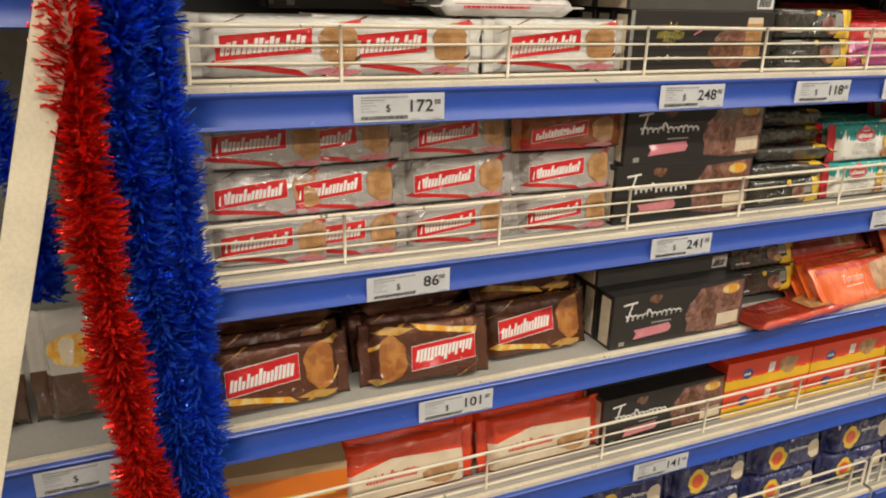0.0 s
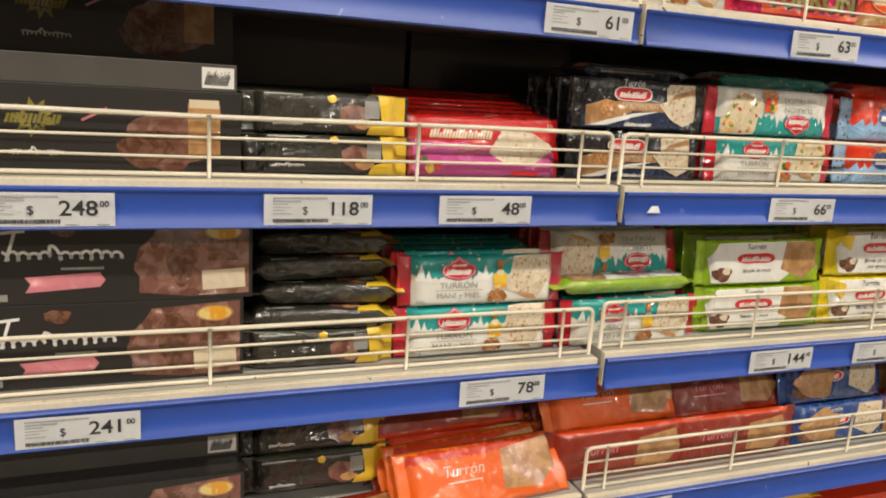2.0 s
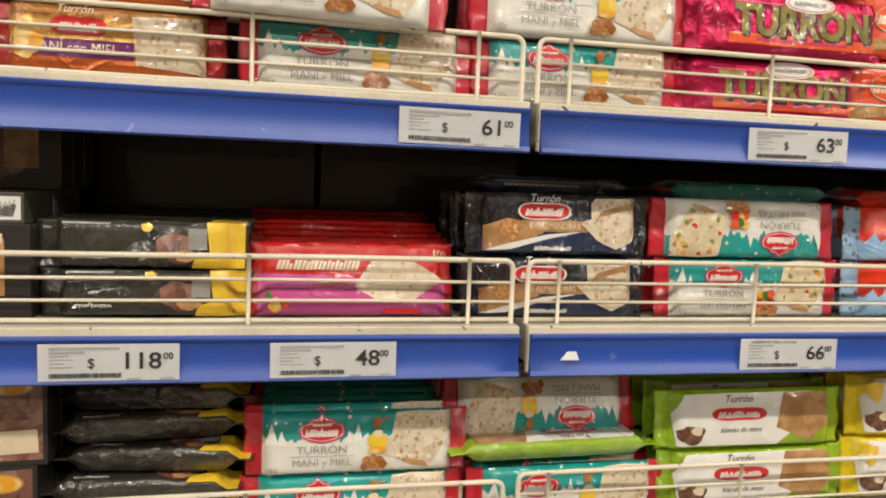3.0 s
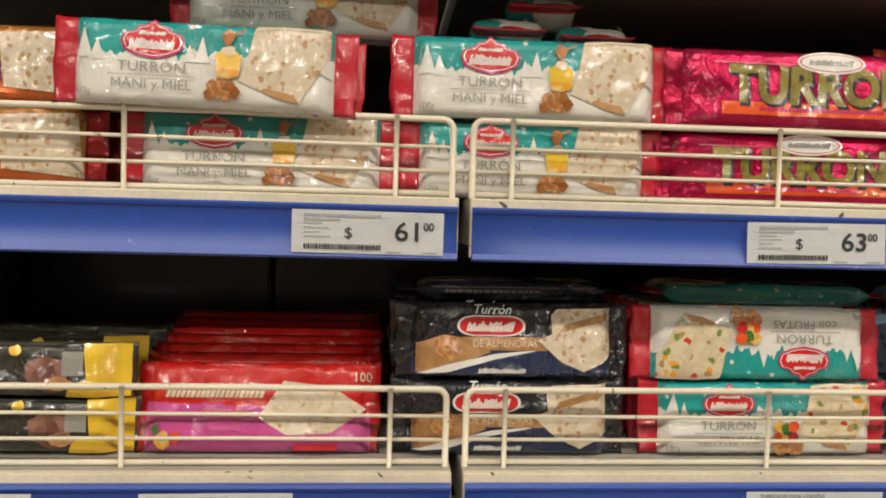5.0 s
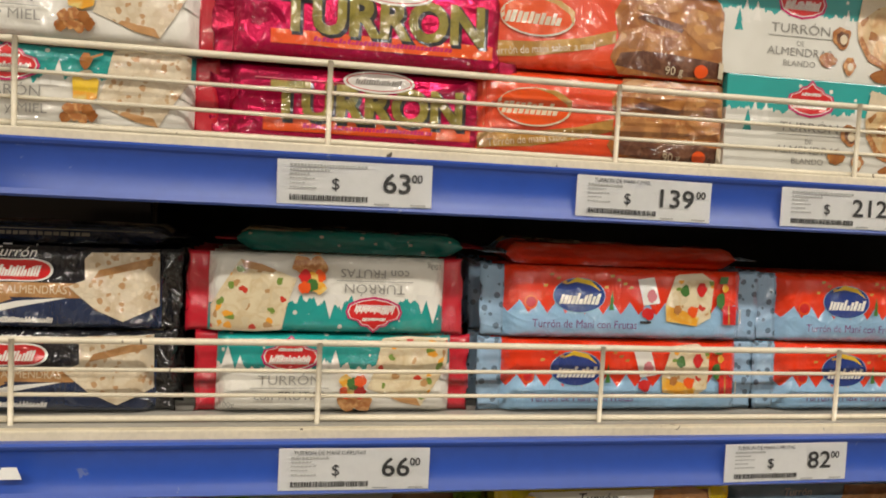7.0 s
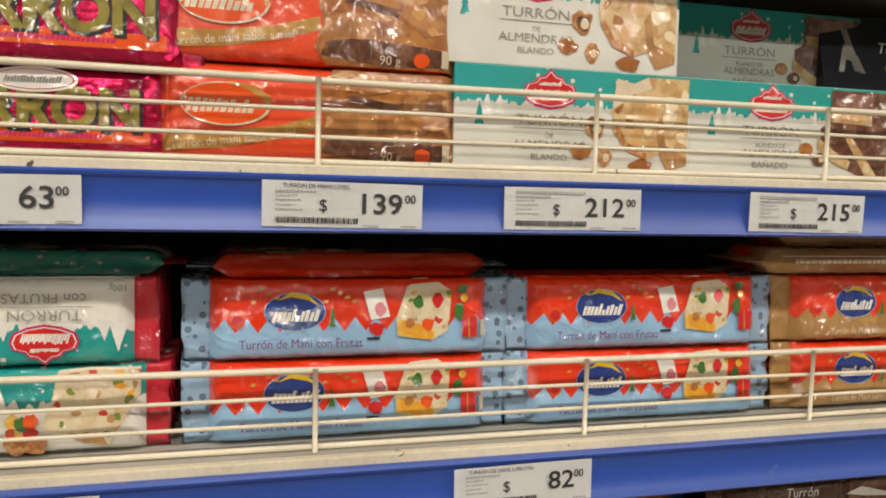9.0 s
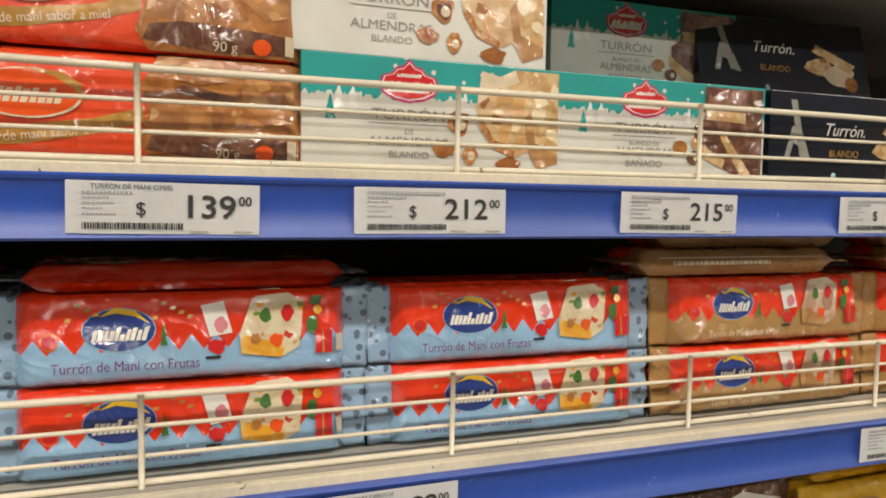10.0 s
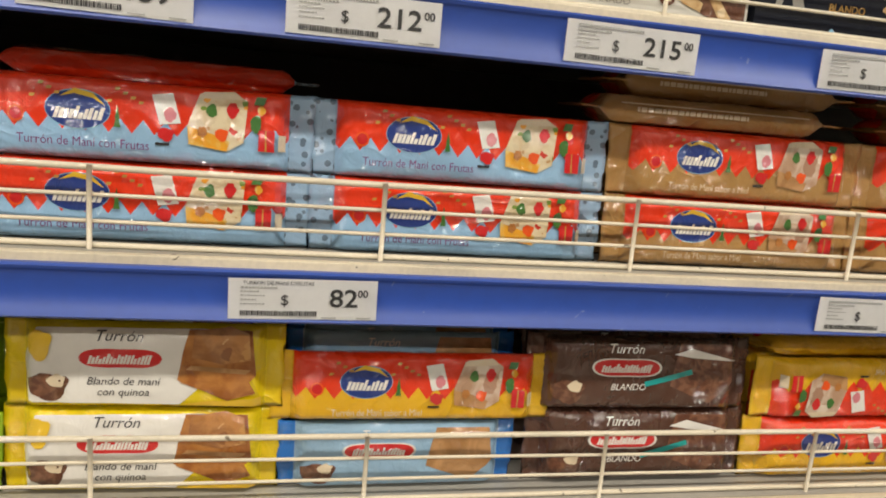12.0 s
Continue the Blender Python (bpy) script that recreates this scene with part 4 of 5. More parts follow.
w, h = 0.172, 0.057
kind("almondblack", "nougat_bar", "black film nougat bar with a gold swoosh and almonds", "nougat bar", w, h, 0.024,
     wrap_material("black_blue_film", w, h, [(0, (0.016, 0.03, 0.08)), (0.45, (0.012, 0.012, 0.016))], fin=(0.010, 0.010, 0.012), fin_w=0.012, slope=-0.4, rough=0.24, coat=0.9, crinkle=1.1), [
         ("poly", "b", "tan", 0, 0, [(0.085, 0.10), (0.085, 0.46), (0.20, 0.58), (0.34, 0.52), (0.40, 0.36), (0.22, 0.16)]),
         ("poly", "b", "white", 0, 0, [(0.08, 0.08), (0.22, 0.20), (0.42, 0.34), (0.62, 0.40), (0.42, 0.27), (0.22, 0.10)]),
         ("quad", "b", "tan", 0.46, 0.47, 0.38, 0.17, 0.3), ("text", "t", "cream", 0.46, 0.47, 0.135, "DE ALMENDRAS", {"squeeze": 0.85}),
         ("blob", "p", "nut", 0.22, 0.42, 0.06, 0.16, 3.0),
         ("badge", "l", "white", 0.40, 0.70, 0.145, 0.165), ("badge", "l", "red", 0.40, 0.70, 0.135, 0.145), ("bars", "l", "white", 0.40, 0.69, 0.20, 0.13, 9),
         ("text", "t", "white", 0.40, 0.90, 0.17, "Turrón", {"slant": 0.3}),
         ("poly", "p", "nougat", 0, 0, [(0.655, 0.84), (0.68, 0.92), (0.92, 0.94), (0.925, 0.30), (0.80, 0.12), (0.70, 0.25), (0.60, 0.52), (0.66, 0.60)]),
         ("poly", "p", "tan", 0, 0, [(0.69, 0.62), (0.71, 0.72), (0.90, 0.88), (0.90, 0.78)]),
         ("bars", "t", "white", 0.45, 0.13, 0.20, 0.07, 16)])


def card_red(key, label, base, finc, fine):
    w, h = 0.226, 0.056
    kind(key, "nougat_bar", label, "nougat bar", w, h, 0.026,
         wrap_material(fine, w, h, [(0, base), (0.44, (0.80, 0.038, 0.005))], fin=finc, fin_w=0.017, jag=0.17, kind="saw", rough=0.28, coat=0.9, crinkle=1.7), [
             ("oval", "l", "sky", 0.32, 0.60, 0.090, 0.235), ("oval", "l", "blue", 0.32, 0.60, 0.088, 0.225),
             ("poly", "l", "yellow", 0, 0, [(0.27, 0.74), (0.31, 0.84), (0.36, 0.80), (0.395, 0.66), (0.36, 0.74), (0.31, 0.78)]), ("bars", "l", "white", 0.325, 0.56, 0.135, 0.15, 5),
             ("oval", "s", "orange", 0.155, 0.50, 0.022, 0.095), ("oval", "s", "red", 0.155, 0.50, 0.017, 0.07),
             ("quad", "p", "white", 0.565, 0.68, 0.060, 0.36, -0.12, 0.15), ("blob", "p", "pink", 0.575, 0.62, 0.018, 0.09, 2.0), ("blob", "p", "red", 0.565, 0.38, 0.025, 0.08, 3.0), ("quad", "p", "black", 0.555, 0.26, 0.04, 0.03),
             ("poly", "p", "fruit" if base[2] > 0.3 else "cocoa_nut", 0, 0, [(0.625, 0.50), (0.66, 0.90), (0.76, 0.94), (0.80, 0.84), (0.79, 0.34), (0.74, 0.22), (0.63, 0.28)]),
             ("poly", "p", "cream", 0, 0, [(0.655, 0.84), (0.67, 0.92), (0.76, 0.95), (0.79, 0.86)]),
             ("poly", "p", "honey" if base[2] > 0.3 else "tan", 0, 0, [(0.625, 0.50), (0.63, 0.28), (0.74, 0.22), (0.75, 0.34), (0.70, 0.42)]),
             ("blob", "p", "green", 0.695, 0.70, 0.016, 0.075, 1.0), ("blob", "p", "red", 0.755, 0.72, 0.018, 0.085, 5.0), ("blob", "p", "orange", 0.725, 0.42, 0.020, 0.075, 3.0), ("blob", "p", "caramel", 0.668, 0.44, 0.014, 0.065, 8.0),
             ("quad", "p", "green", 0.836, 0.86, 0.030, 0.10, 0.3), ("blob", "p", "honey", 0.840, 0.75, 0.012, 0.055, 2.0), ("blob", "p", "green", 0.826, 0.58, 0.018, 0.10, 4.0), ("quad", "p", "red", 0.858, 0.38, 0.048, 0.26), ("quad", "p", "gold", 0.858, 0.38, 0.008, 0.26), ("quad", "p", "cream", 0.905, 0.36, 0.022, 0.20),
             ("tree", "p", "green", 0.43, 0.42, 0.010, 0.26)] + [
             ("quad", "b", "gold", 0.20 + 0.022 * i + (0.12 if i > 3 else 0), 0.80 + 0.05 * ((i * 7) % 4 - 1.5), 0.013, 0.035, 0.4) for i in range(9)] + ([
             ("text", "t", "purple", 0.34, 0.22, 0.155, "Turrón de Maní con Frutas", {"squeeze": 0.86})] if base[2] > 0.3 else [
             ("text", "t", "cream", 0.36, 0.18, 0.135, "Turrón de Maní sabor a Miel", {"squeeze": 0.80})]), fin=0.016)


card_red("bluefruit", "red and light blue film nougat bar with patterned blue ends", (0.30, 0.52, 0.76), (0.30, 0.46, 0.64), "red_blue_film")
card_red("goldhoney", "red and tan film nougat bar with plain tan ends", (0.42, 0.24, 0.08), (0.42, 0.24, 0.08), "red_tan_film")
card_red("yellowred", "red and yellow film nougat bar with yellow ends", (0.80, 0.46, 0.01), (0.76, 0.46, 0.02), "red_yellow_film")


def peanut_kind(key, label, w, h, d, base, low, ink_panel, slabink, metal, soft=1.0, cat="peanut_candy_bar"):
    kind(key, cat, label, "peanut candy bar", w, h, d,
         wrap_material(key + "_film", w, h, [(0, low), (0.22, base)], fin=base, fin_w=0.012, jag=0.35, slope=0.25, rough=0.24, metal=metal, coat=0.9, crinkle=1.4), [
             ("poly", "b", "red" if ink_panel != "amber" else "honey", 0, 0, [(0.08, 0.20), (0.12, 0.30), (0.55, 0.16), (0.62, 0.04), (0.30, 0.16)]),
             ("poly", "b", "choc" if ink_panel != "amber" else "gold", 0, 0, [(0.07, 0.70), (0.10, 0.76), (0.30, 0.98), (0.27, 0.98)]), ("poly", "b", "choc" if ink_panel != "amber" else "honey", 0, 0, [(0.66, 0.04), (0.70, 0.04), (0.93, 0.40), (0.93, 0.46)]),
             ("poly", "b", "pink" if ink_panel != "amber" else "gold", 0, 0, [(0.60, 0.12), (0.72, 0.20), (0.92, 0.14), (0.80, 0.05)]),
             ("quad", "l", "white", 0.38, 0.54, 0.505, 0.39, 0.12, 0.10), ("quad", "l", "red", 0.38, 0.54, 0.50, 0.37, 0.12, 0.10), ("bars", "l", "white", 0.38, 0.54, 0.44, 0.24, 8, 0.10),
             ("blob", "p", slabink, 0.78, 0.56, 0.12, 0.33, 4.0), ("poly", "b", "red" if ink_panel != "amber" else "gold", 0, 0, [(0.80, 0.90), (0.90, 0.97), (0.95, 0.90), (0.88, 0.84)])], soft=soft)


peanut_kind("whitepeanut", "white film peanut candy bar with a slanted red panel", 0.190, 0.063, 0.030, (0.70, 0.68, 0.62), (0.76, 0.74, 0.70), "red", "tan", 0.0)
peanut_kind("silverpeanut", "silvery film peanut candy bar with a slanted red panel", 0.150, 0.054, 0.034, (0.50, 0.47, 0.44), (0.66, 0.64, 0.60), "red", "tan", 0.25)
peanut_kind("brownpeanut", "brown foil chocolate peanut candy bar with a red panel", 0.164, 0.078, 0.036, (0.12, 0.045, 0.025), (0.16, 0.06, 0.03), "amber", "caramel", 0.2)
peanut_kind("redpeanut", "red and gold film peanut candy bar", 0.155, 0.044, 0.03, (0.36, 0.10, 0.02), (0.50, 0.02, 0.02), "red", "tan", 0.1)

w, h = 0.228, 0.078
DARKCARD = wrap_material("charcoal_card", w, h, [(0, (0.024, 0.021, 0.019))], rough=0.42, crinkle=0, coat=0.3)
kind("darkbox", "chocolate_box", "charcoal cardboard chocolate box with a pink ribbon", "chocolate box", w, h, 0.036, DARKCARD, [
    ("poly", "p", "cocoa", 0, 0, [(0.56, 0.10), (0.57, 0.55), (0.64, 0.90), (0.985, 0.97), (0.985, 0.06), (0.75, 0.04)]),
    ("blob", "p", "cocoa", 0.62, 0.45, 0.07, 0.28, 1.0), ("blob", "p", "choc", 0.72, 0.50, 0.06, 0.30, 5.0),
    ("quad", "p", "choc", 0.885, 0.62, 0.12, 0.30), ("oval", "p", "tan", 0.885, 0.82, 0.075, 0.10), ("oval", "p", "honey", 0.885, 0.82, 0.066, 0.085),
    ("quad", "s", "cream", 0.885, 0.24, 0.17, 0.24, 0.0, 0.05),
    ("squiggle", "l", "white", 0.30, 0.55, 0.42, 0.26), ("quad", "l", "white", 0.12, 0.68, 0.012, 0.34, 0.3), ("quad", "l", "white", 0.12, 0.83, 0.10, 0.035, 0.3, 0.1),
    ("poly", "b", "pink", 0, 0, [(0.16, 0.14), (0.18, 0.24), (0.16, 0.32), (0.42, 0.36), (0.44, 0.27), (0.42, 0.19)]), ("quad", "t", "grey", 0.36, 0.41, 0.15, 0.03),
    ("quad", "s", "grey", 0.08, 0.09, 0.04, 0.08), ("blob", "p", "choc", 0.30, 0.86, 0.05, 0.08, 3.0)], soft=0)
kind("crestbox", "chocolate_box", "charcoal cardboard chocolate box with a golden crest", "chocolate box", w, 0.074, 0.036, DARKCARD, [
    ("blob", "p", "cocoa", 0.72, 0.42, 0.16, 0.35, 2.0), ("blob", "p", "choc", 0.64, 0.30, 0.10, 0.20, 5.0), ("quad", "p", "tan", 0.86, 0.55, 0.12, 0.60), ("quad", "p", "cream", 0.86, 0.85, 0.11, 0.10),
    ("star", "l", "olive", 0.27, 0.62, 0.075), ("star", "l", "black", 0.27, 0.62, 0.045), ("bars", "l", "olive", 0.27, 0.62, 0.18, 0.13, 6), ("squiggle", "l", "white", 0.28, 0.22, 0.18, 0.14),
    ("quad", "b", "grey", 0.012, 0.5, 0.024, 0.98), ("quad", "b", "pink", 0.47, 0.68, 0.10, 0.03, 0.0, 0.5)], soft=0)
kind("lidbox", "chocolate_box", "flat grey-brown cardboard chocolate box with a white barcode", "chocolate box", w, 0.024, 0.074,
     wrap_material("taupe_card", w, 0.024, [(0, (0.075, 0.068, 0.058))], rough=0.45, crinkle=0, coat=0.2), [
         ("quad", "s", "white", 0.93, 0.5, 0.12, 0.75), ("bars", "s", "black", 0.93, 0.5, 0.09, 0.55, 14)], soft=0)


def centre_kind(key, label, w, h, d, base, panel, slab, words, badge="red", metal=0.0, extra=(), fin=None):
    kind(key, "nougat_pack", label, "nougat pack", w, h, d,
         wrap_material(key + "_film", w, h, [(0, base)], fin=fin or base, fin_w=0.012, rough=0.22, coat=1.0, metal=metal, crinkle=1.4), ([
             ("poly", "b", panel, 0, 0, [(0.09, 0.10), (0.07, 0.60), (0.12, 0.92), (0.80, 0.94), (0.72, 0.60), (0.70, 0.30), (0.62, 0.08)])] if panel else []) + [
             ("poly", "p", slab, 0, 0, [(0.61, 0.36), (0.63, 0.70), (0.65, 0.93), (0.88, 0.93), (0.90, 0.42), (0.80, 0.12)]),
             ("blob", "p", "choc", 0.16, 0.28, 0.075, 0.15, 3.0), ("blob", "p", "cream", 0.19, 0.34, 0.03, 0.07, 6.0),
             ("badge", "l", "white", 0.41, 0.60, 0.155, 0.15), ("badge", "l", badge, 0.41, 0.60, 0.145, 0.13), ("bars", "l", "white", 0.41, 0.59, 0.22, 0.11, 9),
             ("text", "t", "black" if panel else "white", 0.40, 0.84, 0.17, "Turrón", {"slant": 0.3})] + [
             ("text", "t", "black" if panel else "white", 0.42, zc, 0.12, t, {"slant": 0.2}) for t, zc in words] + list(extra))


centre_kind("greenpack", "bright green and white film nougat pack", 0.203, 0.060, 0.026, (0.30, 0.48, 0.010), "white", "tan", (("blando de maní", 0.34),))
centre_kind("yellowpack", "yellow and white film nougat pack with brown slabs printed on it", 0.192, 0.066, 0.026, (0.85, 0.66, 0.006), "white", "caramel", (("Blando de maní", 0.34), ("con quinoa", 0.22)), fin=(0.80, 0.58, 0.006), extra=[
    ("poly", "p", "toffee", 0, 0, [(0.66, 0.62), (0.67, 0.92), (0.80, 0.97), (0.87, 0.90), (0.88, 0.60), (0.78, 0.55)]),
    ("poly", "p", "caramel", 0, 0, [(0.62, 0.34), (0.64, 0.48), (0.86, 0.44), (0.90, 0.22), (0.80, 0.14)]),
    ("poly", "p", "tan", 0, 0, [(0.64, 0.48), (0.66, 0.53), (0.88, 0.49), (0.86, 0.44)]),
    ("blob", "b", "yellow", 0.13, 0.74, 0.045, 0.16, 3.0), ("poly", "b", "yellow", 0, 0, [(0.62, 0.08), (0.70, 0.12), (0.92, 0.16), (0.92, 0.06)])])
centre_kind("skypack", "light blue film nougat pack with a pink-brown slab", 0.188, 0.054, 0.026, (0.30, 0.48, 0.66), None, "tan", (), fin=(0.02, 0.17, 0.58))
centre_kind("brownpack", "dark brown glossy film nougat pack", 0.200, 0.064, 0.028, (0.09, 0.04, 0.026), None, "choc", (("BLANDO", 0.34),), extra=[("poly", "b", "white", 0, 0, [(0.62, 0.78), (0.70, 0.86), (0.92, 0.70), (0.70, 0.74)]), ("quad", "b", "teal", 0.60, 0.47, 0.22, 0.07, 0.0, 0.25)])
centre_kind("bluetan", "navy blue film nougat pack with a tan picture", 0.190, 0.062, 0.026, (0.02, 0.07, 0.26), None, "nougat", (), extra=[("blob", "p", "tan", 0.30, 0.5, 0.18, 0.36, 6.0)])

w, h = 0.212, 0.074
kind("amber", "nougat_pack", "orange-red film nougat pack with an almond picture", "nougat pack", w, h, 0.022,
     wrap_material("orange_film", w, h, [(0, (0.86, 0.13, 0.004)), (0.78, (0.62, 0.04, 0.004)), (0.92, (0.85, 0.18, 0.01))], fin=(0.84, 0.14, 0.005), fin_w=0.012, jag=0.2, rough=0.45, coat=0.2, crinkle=1.4), [
         ("poly", "p", "tan", 0, 0, [(0.58, 0.20), (0.60, 0.80), (0.90, 0.90), (0.92, 0.45), (0.80, 0.15)]), ("text", "t", "cream", 0.36, 0.58, 0.24, "Turrón", {"slant": 0.2}), ("quad", "t", "cream", 0.36, 0.42, 0.2, 0.02)])
kind("rust", "nougat_pack", "dark red-brown film nougat pack with an almond picture", "nougat pack", w, 0.066, 0.022,
     wrap_material("rust_film", w, 0.066, [(0, (0.62, 0.05, 0.008)), (0.10, (0.26, 0.022, 0.008)), (0.92, (0.62, 0.06, 0.01))], fin=(0.25, 0.025, 0.01), fin_w=0.012, rough=0.45, coat=0.2, crinkle=1.2), [
         ("poly", "p", "tan", 0, 0, [(0.58, 0.20), (0.60, 0.75), (0.86, 0.85), (0.90, 0.45), (0.80, 0.15)]), ("text", "t", "pink", 0.34, 0.58, 0.26, "Turrón", {"slant": 0.2}), ("quad", "t", "pink", 0.34, 0.40, 0.26, 0.02)])

w, h = 0.196, 0.082
kind("scarlet", "nougat_pack", "scarlet film sweet pack with a beige middle", "sweet pack", w, h, 0.03,
     wrap_material("scarlet_film", w, h, [(0, (0.80, 0.06, 0.012))], fin=(0.8, 0.06, 0.012), rough=0.24, coat=0.9, crinkle=1.2), [
         ("poly", "b", "cream", 0, 0, [(0.08, 0.08), (0.07, 0.55), (0.40, 0.74), (0.90, 0.66), (0.93, 0.10)]), ("bars", "l", "red", 0.40, 0.46, 0.36, 0.17, 8), ("blob", "p", "tan", 0.74, 0.30, 0.14, 0.16, 3.0)])
w, h = 0.180, 0.048
kind("carnival", "nougat_box", "small red and yellow cardboard nougat box", "nougat box", w, h, 0.03,
     wrap_material("red_yellow_card", w, h, [(0, (0.82, 0.50, 0.01)), (0.36, (0.80, 0.05, 0.012))], jag=0.2, rough=0.34, crinkle=0, coat=0.5), [
         ("oval", "l", "blue", 0.24, 0.52, 0.06, 0.19), ("bars", "l", "white", 0.24, 0.52, 0.08, 0.12, 5), ("quad", "p", "white", 0.52, 0.58, 0.07, 0.36, 0.1), ("blob", "p", "tan", 0.72, 0.56, 0.12, 0.30, 3.0)], soft=0)
w, h = 0.170, 0.064
kind("navy", "biscuit_pack", "navy blue film biscuit pack with a yellow disc", "biscuit pack", w, h, 0.04,
     wrap_material("navy_film", w, h, [(0, (0.014, 0.02, 0.11))], rough=0.24, coat=0.9, crinkle=1.2), [
         ("blob", "p", "yellow", 0.30, 0.5, 0.12, 0.34, 2.0), ("oval", "l", "orange", 0.30, 0.5, 0.07, 0.2), ("squiggle", "l", "white", 0.58, 0.6, 0.26, 0.2), ("blob", "p", "cream", 0.80, 0.5, 0.09, 0.25, 4.0)])
kind("tangerine", "sweet_box", "orange cardboard sweet box", "sweet box", 0.15, 0.055, 0.10,
     wrap_material("tangerine_card", 0.15, 0.055, [(0, (0.72, 0.18, 0.012)), (0.8, (0.45, 0.30, 0.16))], rough=0.4, crinkle=0, coat=0.3), [("quad", "b", "yellow", 0.5, 0.25, 0.8, 0.12)], soft=0)
w, h = 0.085, 0.125
kind("bag", "sweet_bag", "clear and brown film sweet bag with a caramel picture", "sweet bag", w, h, 0.05,
     wrap_material("bag_film", w, h, [(0, (0.10, 0.05, 0.03)), (0.45, (0.50, 0.46, 0.40))], rough=0.22, coat=1.0, crinkle=1.6), [
         ("blob", "p", "honey", 0.5, 0.66, 0.3, 0.14, 2.0), ("blob", "p", "cream", 0.45, 0.66, 0.09, 0.12, 3.0)], variants=1)

# ---- top shelf ----
z1 = Z[1] + LIP
stack("purple", 1.575, z1, 2, 2)
stack("honey", 1.382, z1, 2, 1)
stack("honey", 1.757, z1, 1, 3)
stack("honey", 1.728, z1 + 0.053, 1, 3, y=0.006, grow=1.02, roll=1.2)
put("honey", 1.785, z1 + 0.1145, 0.055, tilt=4)
put("honey", 1.785, z1 + 0.1145, 0.071, tilt=4, plain=True)
stack("honey", 1.951, z1, 1, 3, jx=0.002)
stack("honey", 1.951, z1 + 0.056, 1, 3, y=0.028, grow=1.05, jx=0.002)
for x, z, yy in ((2.062, 0.112, 0.142), (2.128, 0.110, 0.146), (2.09, 0.134, 0.155)):
    o = put("honey", 0, 0, lie=True)
    o.matrix_world = Matrix.Translation((x, yy, z1 + z + 0.012)) @ pose(0, 0, 0, 0, 0, 88 + 3 * z) @ pose(0, 0, 0, -90, 0, 0)
stack("magenta", 2.139, z1, 1, 3, y=0.036)
stack("magenta", 2.149, z1 + 0.056, 1, 3, y=0.026, grow=1.05)
stack("redgold", 2.324, z1, 2, 4, y=0.032, jx=0.001)
for key, xa, xb in (("almond", 2.516, 2.506), ("bathed", 2.702, 2.691)):
    stack(key, xa, z1, 1, 4, jx=0.0012)
    stack(key, xb + (0.037 if key == "bathed" else 0.0), z1 + 0.0742, 1, 4, y=0.104 if key == "bathed" else 0.038, jx=0.0012)
stack("night", 2.892, z1, 1, 4, jx=0.0015)
stack("night", 3.082, z1, 1, 3, jx=0.0015)
for i in range(3):
    put("night", 2.868 + 0.05 * i, z1 + 0.0755 + 0.026 * 0, 0.085 + 0.06 * i, tilt=14, yaw=-3 + i)
stack("redgold", 3.28, z1, 2, 2)

# ---- second shelf ----
z2 = Z[2] + LIP
stack("whitepeanut", 0.872, z2, 1, 3, jx=0.004, wobble=2.5)
stack("whitepeanut", 0.998, z2, 1, 3, jx=0.004, wobble=2.5)
stack("whitepeanut", 1.190, z2, 1, 3, jx=0.003)
for x, yy, zz in ((1.125, 0.045, 0.063), (1.14, 0.13, 0.066), (1.02, 0.22, 0.07)):
    edge_print(put("whitepeanut", x, z2 + zz, yy, lie=True, yaw=RND.uniform(-3, 3)), "whitepeanut", "red")
stack("darkbox", 0.98, z2 + 0.066, 1, 2, y=0.16)
for q in range(3):
    put("crestbox", 1.378, z2, 0.036 + 0.038 * q, tilt=0)
    put("crestbox", 1.378, z2 + 0.0985, 0.12 + 0.038 * q, tilt=0)
put("lidbox", 1.374, z2 + 0.0743, 0.036, tilt=0)
put("lidbox", 1.376, z2 + 0.0743, 0.112, tilt=0)
stack("nightyellow", 1.606, z2, 2, 4, pitch=0.032, tilt=6)
for x in (1.60, 1.835):
    put("darkbox", x, z2, 0.26, tilt=0, yaw=180)
    put("darkbox", x, z2 + 0.0785, 0.26, tilt=0, yaw=180)
stack("rosepack", 1.768, z2, 1, 7, pitch=0.020, tilt=14, jx=0.002, rise=0.0038)
for i in range(3):
    put("rosepack", 1.775, z2 + 0.001, 0.20 + 0.023 * i, tilt=3)
stack("almondblack", 1.951, z2, 2, 5)
edge_print(put("almondblack", 1.955, z2 + 0.112, 0.062, lie=True, yaw=3, thin=0.6), "almondblack", "grey")
for q in range(4):
    put("fruit", 2.137, z2, 0.036 + 0.0255 * q, tilt=3)
    put("fruit", 2.130, z2 + 0.056, 0.038 + 0.0255 * q, tilt=3, flip=True, yaw=RND.uniform(-1, 1))
edge_print(put("fruit", 2.146, z2 + 0.1115, 0.064, lie=True, flip=True, yaw=-2), "fruit", "white")
stack("bluefruit", 2.337, z2, 2, 4, jx=0.002)
edge_print(put("bluefruit", 2.341, z2 + 0.109, 0.058, lie=True, flip=True, yaw=1.5), "bluefruit", "purple")
stack("bluefruit", 2.563, z2, 2, 3, jx=0.002)
stack("goldhoney", 2.793, z2, 2, 4, jx=0.002)
edge_print(put("goldhoney", 2.765, z2 + 0.111, 0.045, lie=True, thin=0.85, yaw=-1), "goldhoney", "cream")
edge_print(put("goldhoney", 2.785, z2 + 0.1325, 0.055, lie=True, thin=0.85, yaw=1), "goldhoney", "cream")
stack("goldhoney", 3.022, z2, 2, 3, jx=0.002)
